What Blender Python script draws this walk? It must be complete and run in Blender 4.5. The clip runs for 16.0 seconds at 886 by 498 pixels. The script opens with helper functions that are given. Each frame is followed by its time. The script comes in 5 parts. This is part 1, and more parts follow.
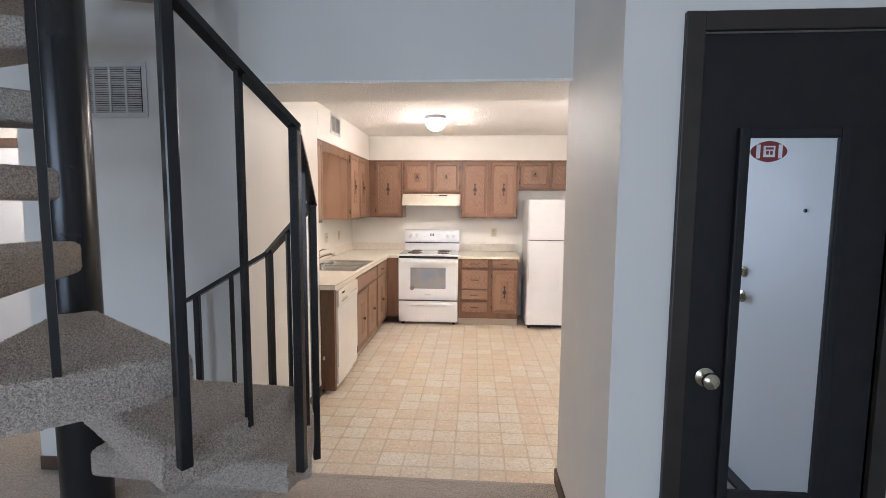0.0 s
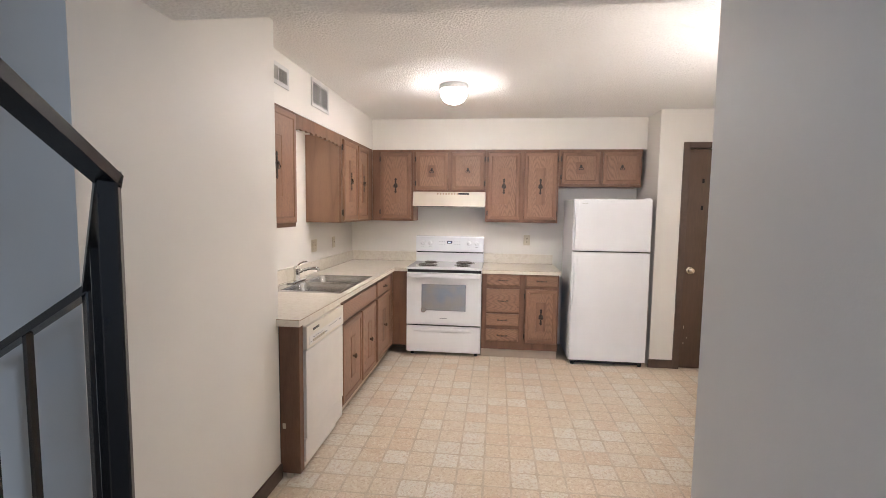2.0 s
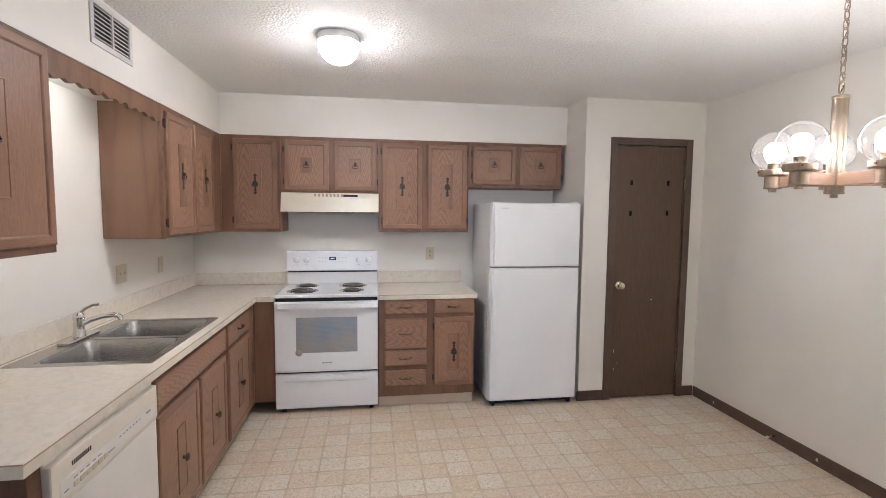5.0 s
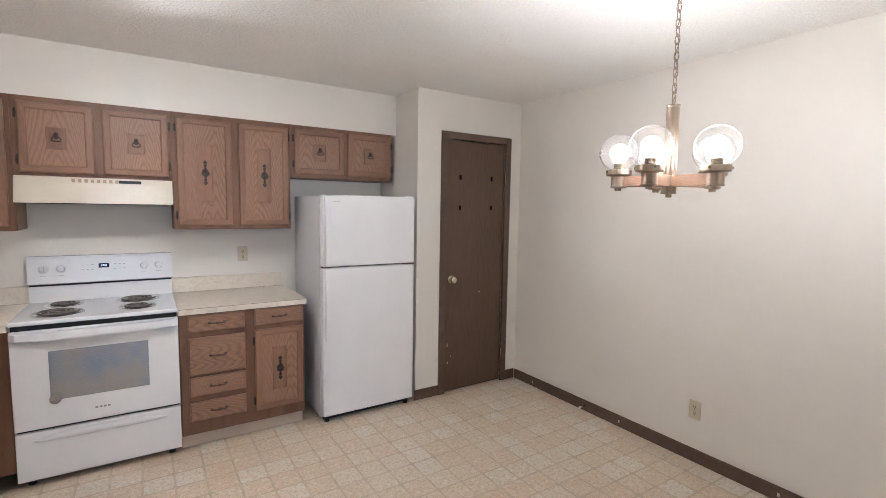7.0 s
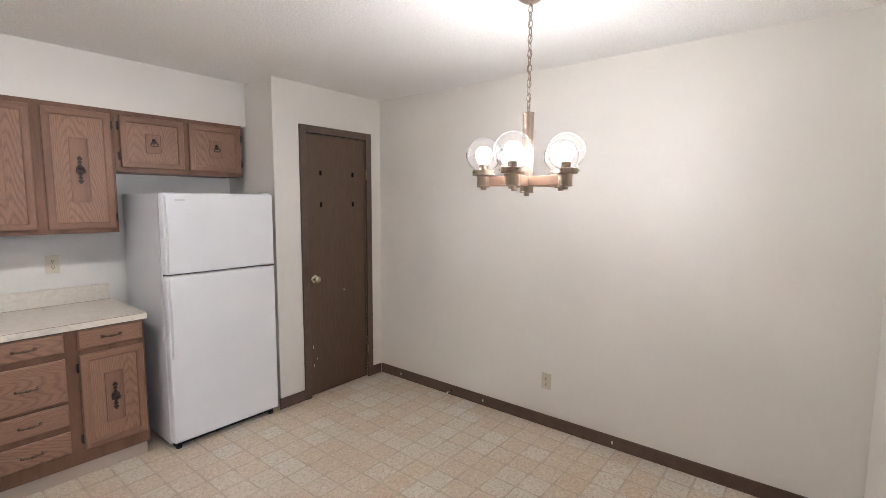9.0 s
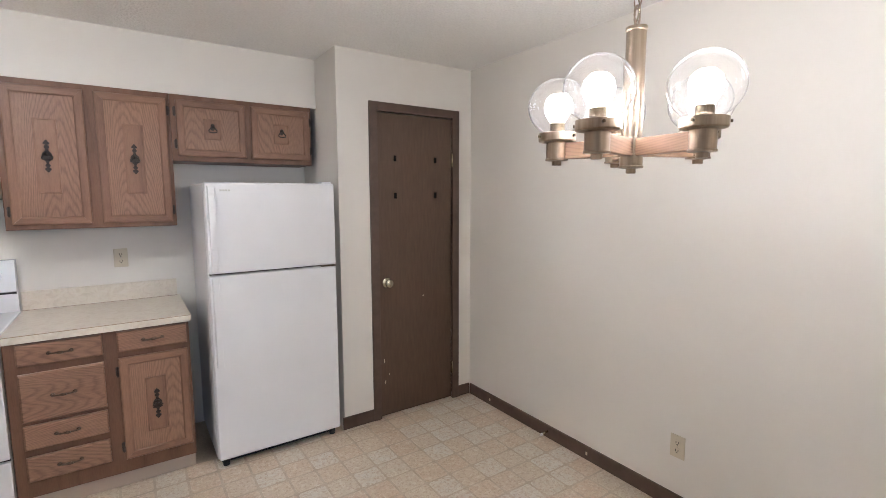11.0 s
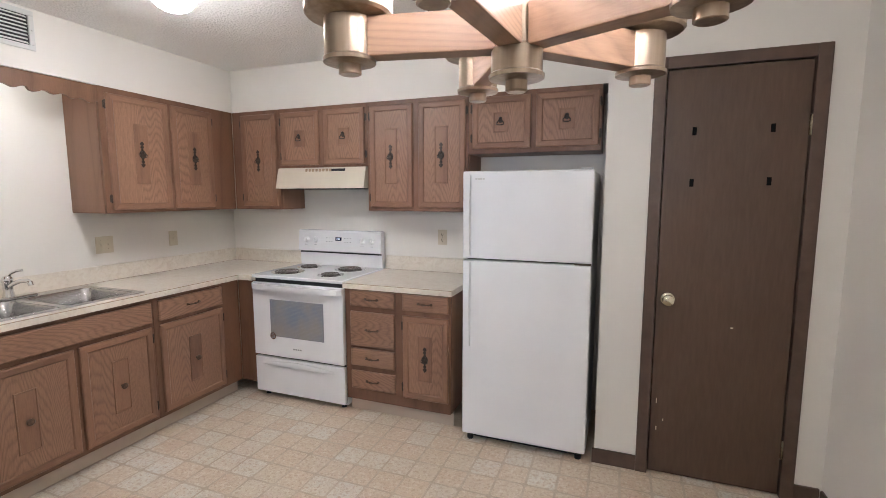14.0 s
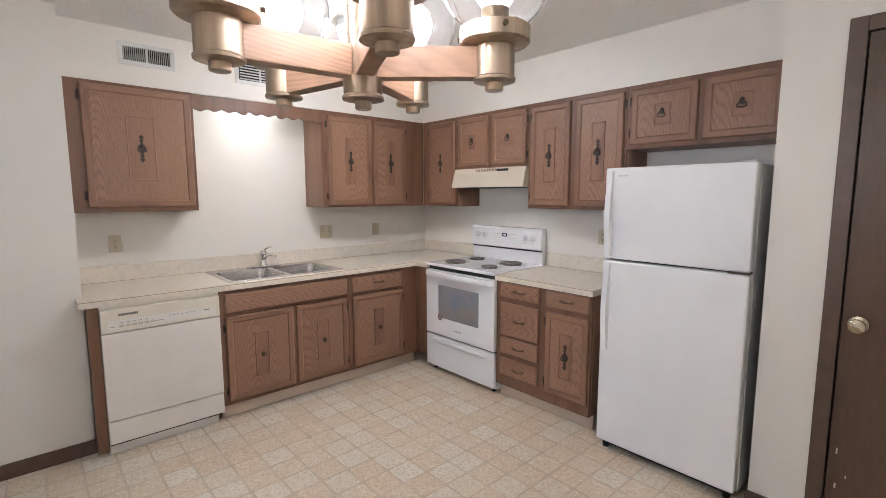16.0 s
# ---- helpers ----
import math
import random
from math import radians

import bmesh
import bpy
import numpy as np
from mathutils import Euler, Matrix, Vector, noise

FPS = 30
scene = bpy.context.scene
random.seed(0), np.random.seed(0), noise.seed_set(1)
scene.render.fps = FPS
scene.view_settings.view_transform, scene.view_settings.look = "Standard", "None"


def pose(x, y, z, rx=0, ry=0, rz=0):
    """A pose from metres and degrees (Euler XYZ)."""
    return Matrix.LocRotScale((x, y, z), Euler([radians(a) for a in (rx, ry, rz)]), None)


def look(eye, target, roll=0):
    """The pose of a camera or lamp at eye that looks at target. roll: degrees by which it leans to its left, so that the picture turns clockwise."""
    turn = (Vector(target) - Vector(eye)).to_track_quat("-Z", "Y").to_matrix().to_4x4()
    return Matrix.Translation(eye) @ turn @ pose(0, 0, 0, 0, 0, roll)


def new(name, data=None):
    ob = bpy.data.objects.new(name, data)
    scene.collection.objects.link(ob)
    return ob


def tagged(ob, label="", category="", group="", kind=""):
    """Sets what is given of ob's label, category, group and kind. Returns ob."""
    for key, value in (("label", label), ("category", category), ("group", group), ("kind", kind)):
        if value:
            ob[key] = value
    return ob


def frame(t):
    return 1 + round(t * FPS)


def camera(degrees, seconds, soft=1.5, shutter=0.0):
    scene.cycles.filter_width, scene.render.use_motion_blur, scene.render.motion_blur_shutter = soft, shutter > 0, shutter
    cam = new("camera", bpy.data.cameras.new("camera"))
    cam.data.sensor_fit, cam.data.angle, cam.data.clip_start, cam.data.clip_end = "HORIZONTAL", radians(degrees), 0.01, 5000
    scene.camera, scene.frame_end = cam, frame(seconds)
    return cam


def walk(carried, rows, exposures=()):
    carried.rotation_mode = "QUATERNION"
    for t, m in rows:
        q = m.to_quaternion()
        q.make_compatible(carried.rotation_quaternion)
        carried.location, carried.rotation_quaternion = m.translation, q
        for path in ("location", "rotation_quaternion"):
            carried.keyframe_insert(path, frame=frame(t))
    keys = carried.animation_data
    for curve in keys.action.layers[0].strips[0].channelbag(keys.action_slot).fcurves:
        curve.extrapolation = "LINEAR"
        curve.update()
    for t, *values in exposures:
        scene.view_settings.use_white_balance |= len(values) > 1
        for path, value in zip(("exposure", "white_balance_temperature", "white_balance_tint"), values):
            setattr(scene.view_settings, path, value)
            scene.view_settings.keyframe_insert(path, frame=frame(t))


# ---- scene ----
cam = camera(87.3, 16.0, 0.45)
PATH = [
    (0, (0.153, -0.066, 1.543), (0.020, 1.921, 1.355), 0.41),
    (0.5, (0.109, 0.256, 1.538), (-0.047, 2.241, 1.356), 0.58),
    (1, (0.070, 0.568, 1.531), (-0.096, 2.553, 1.355), 0.66),
    (1.5, (0.067, 0.880, 1.517), (-0.146, 2.861, 1.345), 0.69),
    (2, (0.094, 1.169, 1.502), (-0.135, 3.149, 1.332), 0.74),
    (2.5, (0.070, 1.417, 1.496), (-0.161, 3.396, 1.330), 0.74),
    (3, (0.058, 1.645, 1.499), (-0.147, 3.628, 1.335), 0.71),
    (3.2, (0.054, 1.736, 1.501), (-0.135, 3.720, 1.340), 0.67),
    (4.35, (-0.027, 2.109, 1.522), (0.031, 4.102, 1.370), 0.51),
    (5.5, (-0.113, 2.353, 1.534), (0.377, 4.286, 1.376), 0.67),
    (6, (-0.128, 2.469, 1.529), (0.548, 4.344, 1.362), 0.89),
    (6.5, (-0.154, 2.555, 1.532), (0.719, 4.346, 1.358), 0.92),
    (7, (-0.199, 2.621, 1.545), (0.880, 4.296, 1.368), 0.96),
    (7.5, (-0.256, 2.670, 1.557), (1.022, 4.198, 1.376), 0.96),
    (8, (-0.320, 2.696, 1.559), (1.125, 4.067, 1.380), 0.74),
    (8.2, (-0.345, 2.708, 1.561), (1.157, 4.016, 1.382), 0.64),
    (9.25, (-0.216, 2.683, 1.574), (1.331, 3.934, 1.372), 0.28),
    (10.3, (0.193, 2.775, 1.567), (1.500, 4.272, 1.340), 0.05),
    (10.5, (0.274, 2.830, 1.558), (1.533, 4.367, 1.329), 0.03),
    (11, (0.475, 2.970, 1.544), (1.592, 4.614, 1.317), -0.11),
    (11.5, (0.680, 3.100, 1.520), (1.600, 4.862, 1.293), -0.15),
    (12, (0.900, 3.158, 1.499), (1.506, 5.051, 1.276), -0.20),
    (12.5, (1.096, 3.196, 1.496), (1.354, 5.167, 1.269), -0.05),
    (13, (1.300, 3.203, 1.506), (1.199, 5.187, 1.272), -0.14),
    (13.5, (1.498, 3.197, 1.501), (1.082, 5.139, 1.266), -0.13),
    (14, (1.662, 3.177, 1.489), (0.959, 5.034, 1.256), -0.01),
    (14.5, (1.831, 3.142, 1.487), (0.855, 4.872, 1.255), 0.21),
    (15, (1.974, 3.127, 1.489), (0.776, 4.711, 1.254), 0.31),
    (15.5, (2.094, 3.193, 1.491), (0.742, 4.648, 1.257), 0.10),
    (16, (2.146, 3.317, 1.478), (0.670, 4.646, 1.244), -0.05),
]
EXPOSURES = [(0.0, 1.22, 7400, 12), (0.5, 1.18, 7300, 12), (1.0, 1.03, 7300, 12), (1.5, 0.97, 7200, 12), (3.2, 0.77, 6700, 10), (5.5, 0.64, 6500, 9), (10.5, 0.66, 6500, 9), (16.0, 0.64, 6500, 9)]
walk(cam, [(t, look(eye, target, roll)) for t, eye, target, roll in PATH], EXPOSURES)

# ---- world and daylight ----
world = bpy.data.worlds.new("sky")
scene.world = world
world.use_nodes = True
sky = world.node_tree.nodes.new("ShaderNodeTexSky")
sky.sky_type, sky.sun_disc = "NISHITA", False
sky.sun_elevation, sky.sun_rotation = radians(40), radians(60)
background = world.node_tree.nodes["Background"]
background.inputs["Strength"].default_value = 0.12
world.node_tree.links.new(sky.outputs[0], background.inputs["Color"])


def lamp(name, kind, energy, colour, m, size=0.1, size_y=None):
    data = bpy.data.lights.new(name, kind)
    data.energy, data.color = energy, colour
    if kind == "AREA":
        data.shape, data.size, data.size_y = "RECTANGLE", size, size_y or size
    elif kind == "SUN":
        data.angle = radians(size)
    else:
        data.shadow_soft_size = size
    ob = new(name, data)
    ob.matrix_world = m
    return ob


# daylight of the sky in the living room's window opening, behind the start
lamp("window_daylight", "AREA", 55, (0.44, 0.63, 1.0), pose(-1.2, -3.75, 1.55, 90, 0, 0), 2.8, 2.0)
lamp("sun", "SUN", 2.0, (1.0, 0.95, 0.88), look((0, 0, 20), (6, 10, 6)), 0.5)
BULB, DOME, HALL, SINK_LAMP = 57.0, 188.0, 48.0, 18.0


# ---- materials ----
class Nodes:
    def __init__(self, name):
        self.mat = bpy.data.materials.new(name)
        self.mat.use_nodes = True
        self.t = self.mat.node_tree
        self.b = self.t.nodes["Principled BSDF"]

    def n(self, kind, **k):
        node = self.t.nodes.new(kind)
        for key, v in k.items():
            if key in node.inputs:
                node.inputs[key].default_value = v
        return node

    def l(self, a, b):
        self.t.links.new(a, b)

    def coords(self, scale=(1, 1, 1), rot=(0, 0, 0), world_space=False):
        if world_space:
            c = self.n("ShaderNodeNewGeometry").outputs["Position"]
        else:
            c = self.n("ShaderNodeTexCoord").outputs["Object"]
        m = self.n("ShaderNodeMapping")
        m.inputs["Scale"].default_value = scale
        m.inputs["Rotation"].default_value = rot
        self.l(c, m.inputs["Vector"])
        return m.outputs[0]

    def noise(self, vec, scale, detail=3.0, rough=0.5, distort=0.0):
        x = self.n("ShaderNodeTexNoise", Scale=scale, Detail=detail, Roughness=rough, Distortion=distort)
        self.l(vec, x.inputs["Vector"])
        return x.outputs["Fac"]

    def ramp(self, fac, stops):
        r = self.n("ShaderNodeValToRGB")
        e = r.color_ramp.elements
        while len(e) < len(stops):
            e.new(0.5)
        for el, (p, c) in zip(e, stops):
            el.position, el.color = p, (*c, 1) if len(c) == 3 else c
        self.l(fac, r.inputs[0])
        return r.outputs[0]

    def mix(self, fac, a, b, mode="MIX"):
        m = self.t.nodes.new("ShaderNodeMix")
        m.data_type, m.blend_type = "RGBA", mode
        for sock, v in ((m.inputs[0], fac), (m.inputs[6], a), (m.inputs[7], b)):
            if hasattr(v, "links") or isinstance(v, bpy.types.NodeSocket):
                self.l(v, sock)
            elif isinstance(v, tuple):
                sock.default_value = (*v, 1)
            else:
                sock.default_value = v
        return m.outputs[2]

    def bump(self, height, strength, dist=0.01, normal=None):
        b = self.n("ShaderNodeBump", Strength=strength, Distance=dist)
        self.l(height, b.inputs["Height"])
        if normal:
            self.l(normal, b.inputs["Normal"])
        self.l(b.outputs[0], self.b.inputs["Normal"])
        return b.outputs[0]

    def base(self, c):
        if isinstance(c, tuple):
            self.b.inputs["Base Color"].default_value = (*c, 1)
        else:
            self.l(c, self.b.inputs["Base Color"])

    def set(self, rough=0.5, metal=0.0, spec=None):
        self.b.inputs["Roughness"].default_value = rough
        self.b.inputs["Metallic"].default_value = metal
        if spec is not None:
            self.b.inputs["Specular IOR Level"].default_value = spec
        return self.mat


def shade(c, k):
    return tuple(min(1.0, v * k) for v in c)


def painted(name, c, rough=0.55, vary=0.06, bump=0.15, fine=220, spec=0.4):
    g = Nodes(name)
    v = g.coords(world_space=True)
    big = g.noise(v, 1.3, 4)
    g.base(g.ramp(big, [(0.25, shade(c, 1 - vary)), (0.75, shade(c, 1 + vary * 0.4))]))
    g.bump(g.noise(v, fine, 2), bump, 0.002)
    rr = g.n("ShaderNodeMapRange", **{"To Min": rough - 0.08, "To Max": rough + 0.1})
    g.l(g.noise(v, 4.0, 3), rr.inputs[0])
    g.set(rough, 0, spec)
    g.l(rr.outputs[0], g.b.inputs["Roughness"])
    return g.mat


def plain(name, c, rough=0.4, metal=0.0, vary=0.08, scale=30, bump=0.0, spec=None):
    g = Nodes(name)
    v = g.coords()
    g.base(g.ramp(g.noise(v, scale, 4), [(0.3, shade(c, 1 - vary)), (0.7, shade(c, 1 + vary))]))
    if bump:
        g.bump(g.noise(v, scale * 6, 3), bump, 0.002)
    return g.set(rough, metal, spec)


def oak(name, dark, light, along, plain_frame=False):
    """Open-grained oak; the grain runs along the axis given."""
    g = Nodes(name)
    stretch = {"z": (1, 1, 0.12), "x": (0.12, 1, 1), "y": (1, 0.12, 1)}[along]
    info = g.n("ShaderNodeObjectInfo")
    c = g.n("ShaderNodeTexCoord").outputs["Object"]
    add = g.t.nodes.new("ShaderNodeVectorMath")
    add.operation = "ADD"
    shift = g.t.nodes.new("ShaderNodeVectorMath")
    shift.operation = "SCALE"
    shift.inputs[0].default_value = (1, 1, 1)
    mul = g.n("ShaderNodeMath")
    mul.operation = "MULTIPLY"
    mul.inputs[1].default_value = 7.0
    g.l(info.outputs["Random"], mul.inputs[0])
    g.l(mul.outputs[0], shift.inputs["Scale"])
    g.l(c, add.inputs[0])
    g.l(shift.outputs[0], add.inputs[1])
    m = g.n("ShaderNodeMapping")
    m.inputs["Scale"].default_value = stretch
    g.l(add.outputs[0], m.inputs["Vector"])
    v = m.outputs[0]
    warp = g.noise(v, 5.0, 2.0, 0.5)
    fr = g.n("ShaderNodeMath")
    if plain_frame:
        bands = g.n("ShaderNodeMath")
        bands.operation = "MULTIPLY"
        bands.inputs[1].default_value = 6.0
        g.l(warp, bands.inputs[0])
        fr.operation = "PINGPONG"
        fr.inputs[1].default_value = 1.0
        g.l(bands.outputs[0], fr.inputs[0])
    else:
        def calc(op, a, b):
            n = g.n("ShaderNodeMath")
            n.operation = op
            for i, q in enumerate((a, b)):
                if isinstance(q, float):
                    n.inputs[i].default_value = q
                else:
                    g.l(q, n.inputs[i])
            return n.outputs[0]
        at = g.n("ShaderNodeSeparateXYZ")
        g.l(c, at.inputs[0])
        across, length = ("X", "Z") if along == "z" else ("Z", "X")
        rnd = info.outputs["Random"]
        heart = calc("ADD", calc("MULTIPLY", rnd, 0.26), -0.01)
        u = calc("SUBTRACT", at.outputs[across], heart)
        arch = calc("MULTIPLY", calc("MULTIPLY", u, u), 430.0)
        run = calc("MULTIPLY", at.outputs[length], 15.0)
        wob = calc("MULTIPLY", warp, 15.0)
        fine_wob = calc("MULTIPLY", g.noise(v, 26.0, 2.0), 1.6)
        phase = calc("ADD", calc("ADD", arch, run), calc("ADD", wob, fine_wob))
        fr.operation = "FRACT"
        g.l(phase, fr.inputs[0])
    pores = g.noise(v, 190.0, 4.0, 0.65)
    tone = g.noise(v, 2.0, 2.0)
    if plain_frame:
        stops = [(0.0, shade(light, 1.06)), (0.5, shade(light, 0.97)), (0.85, shade(light, 0.78)), (1.0, shade(light, 0.60))]
    else:
        stops = [(0.0, shade(light, 0.60)), (0.16, shade(light, 0.80)), (0.40, shade(light, 1.05)), (0.78, shade(light, 0.98)), (1.0, shade(light, 0.60))]
    col = g.ramp(fr.outputs[0], stops)
    fine = g.ramp(pores, [(0.38, dark), (0.58, light)])
    col = g.mix(0.30, col, fine)
    col = g.mix(0.24, col, g.ramp(tone, [(0.3, dark), (0.7, light)]))
    g.base(col)
    g.bump(pores, 0.12, 0.002)
    return g.set(0.42, 0, 0.4)


M = {}
M["wall"] = painted("wall_paint", (0.80, 0.765, 0.705), 0.5)
g = Nodes("popcorn_ceiling")
v = g.coords(world_space=True)
pop = g.noise(v, 95, 3, 0.6)
lump = g.n("ShaderNodeTexVoronoi", Scale=75)
g.l(v, lump.inputs["Vector"])
hgt = g.mix(0.5, pop, lump.outputs["Distance"])
g.base(g.ramp(pop, [(0.3, (0.86, 0.845, 0.81)), (0.6, (0.94, 0.925, 0.89))]))
g.bump(hgt, 0.6, 0.010)
M["ceiling"] = g.set(0.85, 0, 0.2)

g = Nodes("grey_carpet")
v = g.coords(world_space=True)
fibre = g.noise(v, 150, 3, 0.7)
tuft = g.noise(v, 90, 3, 0.6)
wear = g.noise(v, 3, 3)
col = g.ramp(fibre, [(0.36, (0.32, 0.26, 0.215)), (0.5, (0.52, 0.44, 0.37)), (0.62, (0.70, 0.61, 0.525))])
col = g.mix(g.ramp(wear, [(0.3, (0, 0, 0)), (0.75, (0.3, 0.3, 0.3))]), col, (0.50, 0.455, 0.41))
g.base(col)
g.bump(g.mix(0.5, fibre, tuft), 1.0, 0.02)
M["carpet"] = g.set(0.95, 0, 0.1)
g = Nodes("carpet_pile")
geo = g.n("ShaderNodeNewGeometry")
tone = g.ramp(geo.outputs["Random Per Island"], [(0.0, (0.27, 0.21, 0.165)), (0.3, (0.60, 0.49, 0.395)), (0.7, (0.70, 0.585, 0.48)), (1.0, (0.80, 0.70, 0.60))])
g.base(g.mix(g.ramp(g.noise(g.coords(world_space=True), 9, 3), [(0.35, (0, 0, 0)), (0.7, (0.4, 0.4, 0.4))]), tone, (0.55, 0.455, 0.37)))
M["pile"] = g.set(0.95, 0, 0.1)

g = Nodes("vinyl_joint")
v = g.coords(world_space=True)
g.base(g.ramp(g.mix(0.5, g.noise(v, 9, 4, 0.6), g.noise(v, 90, 4, 0.7)), [(0.40, (0.47, 0.38, 0.285)), (0.5, (0.535, 0.44, 0.335)), (0.60, (0.61, 0.515, 0.405))]))
M["grout"] = g.set(0.42, 0, 0.4)
g = Nodes("vinyl_tile")
info = g.n("ShaderNodeObjectInfo")
geo = g.n("ShaderNodeNewGeometry")
seed = g.n("ShaderNodeMath")
seed.operation = "ADD"
g.l(info.outputs["Random"], seed.inputs[0])
g.l(geo.outputs["Random Per Island"], seed.inputs[1])
fracn = g.n("ShaderNodeMath")
fracn.operation = "FRACT"
g.l(seed.outputs[0], fracn.inputs[0])
v = g.coords(world_space=True)
mott = g.noise(v, 34, 5, 0.7, 1.5)
fleck = g.noise(v, 60, 4, 0.7, 0.6)
cloud = g.noise(v, 15, 4, 0.65, 0.8)
tone = g.ramp(fracn.outputs[0], [(0.0, (0.62, 0.47, 0.345)), (0.30, (0.645, 0.52, 0.39)), (0.52, (0.64, 0.54, 0.42)), (0.64, (0.64, 0.58, 0.485)), (1.0, (0.69, 0.65, 0.575))])
col = g.mix(g.ramp(cloud, [(0.44, (0, 0, 0)), (0.58, (0.55, 0.55, 0.55))]), tone, (0.665, 0.56, 0.435))
col = g.mix(g.ramp(mott, [(0.50, (0, 0, 0)), (0.62, (0.6, 0.6, 0.6))]), col, (0.79, 0.73, 0.63))
col = g.mix(g.ramp(fleck, [(0.50, (0, 0, 0)), (0.60, (0.72, 0.72, 0.72))]), col, (0.50, 0.375, 0.265))
dirt = g.noise(v, 1.1, 3)
col = g.mix(g.ramp(dirt, [(0.4, (0, 0, 0)), (0.8, (0.2, 0.2, 0.2))]), col, (0.55, 0.45, 0.34))
g.base(col)
g.bump(mott, 0.12, 0.004)
M["vinyl"] = g.set(0.36, 0, 0.45)

OAK_D, OAK_L = (0.130, 0.066, 0.042), (0.338, 0.190, 0.121)
M["oak_z"] = oak("oak_upright", OAK_D, OAK_L, "z")
M["oak_x"] = oak("oak_level", OAK_D, OAK_L, "x")
M["oak_frame"] = oak("oak_face_frame", (0.115, 0.055, 0.032), (0.21, 0.108, 0.063), "z", True)
M["oak_side"] = oak("veneer_side", (0.22, 0.115, 0.072), (0.27, 0.15, 0.095), "z", True)
M["oak_stile"] = oak("oak_door_frame", (0.14, 0.072, 0.045), (0.292, 0.159, 0.099), "z", True)
M["oak_rail"] = oak("oak_door_rail", (0.14, 0.072, 0.045), (0.292, 0.159, 0.099), "x", True)
M["oak_arm"] = oak("oak_arm", (0.19, 0.105, 0.066), (0.33, 0.20, 0.13), "x")
M["kick"] = painted("bare_kick_board", (0.60, 0.49, 0.395), 0.7, 0.12)
M["trim"] = plain("brown_trim", (0.098, 0.060, 0.043), 0.45, 0, 0.15, 18, 0.05)
g = Nodes("brown_door_paint")
v = g.coords(scale=(1, 1, 0.15), world_space=True)
g.base(g.ramp(g.noise(v, 60, 4, 0.6), [(0.3, (0.088, 0.052, 0.034)), (0.7, (0.110, 0.067, 0.044))]))
g.bump(g.noise(v, 140, 3), 0.25, 0.002)
M["door_brown"] = g.set(0.42, 0, 0.4)
M["door_dark"] = plain("black_brown_door", (0.016, 0.015, 0.015), 0.6, 0, 0.15, 14, 0.05, 0.3)
M["foam"] = plain("black_foam_pad", (0.006, 0.006, 0.006), 0.9, 0, 0.1, 40, 0.0, 0.05)
M["trim_dark"] = plain("dark_brown_casing", (0.030, 0.022, 0.017), 0.45, 0, 0.15, 14, 0.05)
M["white_door"] = painted("white_door_paint", (0.78, 0.78, 0.78), 0.4, 0.04)
g = Nodes("cream_laminate")
v = g.coords(world_space=True)
vein = g.noise(v, 22, 6, 0.7, 1.2)
g.base(g.ramp(vein, [(0.35, (0.67, 0.595, 0.495)), (0.52, (0.75, 0.68, 0.58)), (0.7, (0.78, 0.725, 0.64))]))
M["laminate"] = g.set(0.35, 0, 0.45)
M["seam"] = plain("laminate_edge_line", (0.38, 0.28, 0.19), 0.5)
M["enamel"] = plain("white_enamel", (0.82, 0.82, 0.83), 0.18, 0, 0.015, 5, 0, 0.5)
g = Nodes("white_fridge_skin")
v = g.coords()
g.base(g.ramp(g.noise(v, 3, 3), [(0.3, (0.83, 0.83, 0.835)), (0.7, (0.87, 0.87, 0.875))]))
g.bump(g.noise(v, 260, 2), 0.12, 0.002)
M["fridge"] = g.set(0.33, 0, 0.5)
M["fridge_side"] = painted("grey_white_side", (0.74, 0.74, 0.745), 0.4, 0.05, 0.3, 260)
M["almond"] = plain("almond_enamel", (0.76, 0.70, 0.60), 0.28, 0, 0.03, 6)
M["offwhite"] = plain("off_white_panel", (0.78, 0.745, 0.70), 0.3, 0, 0.03, 6)
M["plate"] = plain("almond_plastic", (0.62, 0.55, 0.42), 0.4, 0, 0.03, 10)
M["black"] = plain("black_plastic", (0.012, 0.012, 0.013), 0.4, 0, 0.2, 20)
M["gap"] = plain("shadow_gap", (0.02, 0.02, 0.02), 0.7, 0, 0.2, 20)
M["grey_text"] = plain("grey_print", (0.30, 0.30, 0.31), 0.5)
M["iron"] = plain("antique_iron", (0.055, 0.042, 0.034), 0.42, 0.75, 0.35, 60, 0.2)
M["bronze"] = plain("worn_bronze", (0.13, 0.088, 0.062), 0.38, 0.8, 0.3, 60, 0.15)
M["coil"] = plain("burner_coil", (0.12, 0.10, 0.09), 0.38, 0.6, 0.3, 60, 0.1)
M["chrome"] = plain("chrome", (0.80, 0.79, 0.77), 0.14, 1.0, 0.03, 20)
g = Nodes("brushed_steel")
v = g.coords(scale=(1, 14, 1))
g.base(g.ramp(g.noise(v, 60, 3), [(0.3, (0.52, 0.51, 0.50)), (0.7, (0.64, 0.63, 0.62))]))
g.bump(g.noise(v, 160, 2), 0.03, 0.001)
M["steel"] = g.set(0.25, 1.0)
g = Nodes("antique_brass")
v = g.coords(scale=(1, 1, 0.06))
g.base(g.ramp(g.noise(v, 90, 3), [(0.3, (0.32, 0.247, 0.185)), (0.7, (0.47, 0.382, 0.295))]))
M["brass"] = g.set(0.34, 1.0)
M["brass_dark"] = plain("dark_brass", (0.14, 0.105, 0.07), 0.4, 1.0, 0.15, 60)
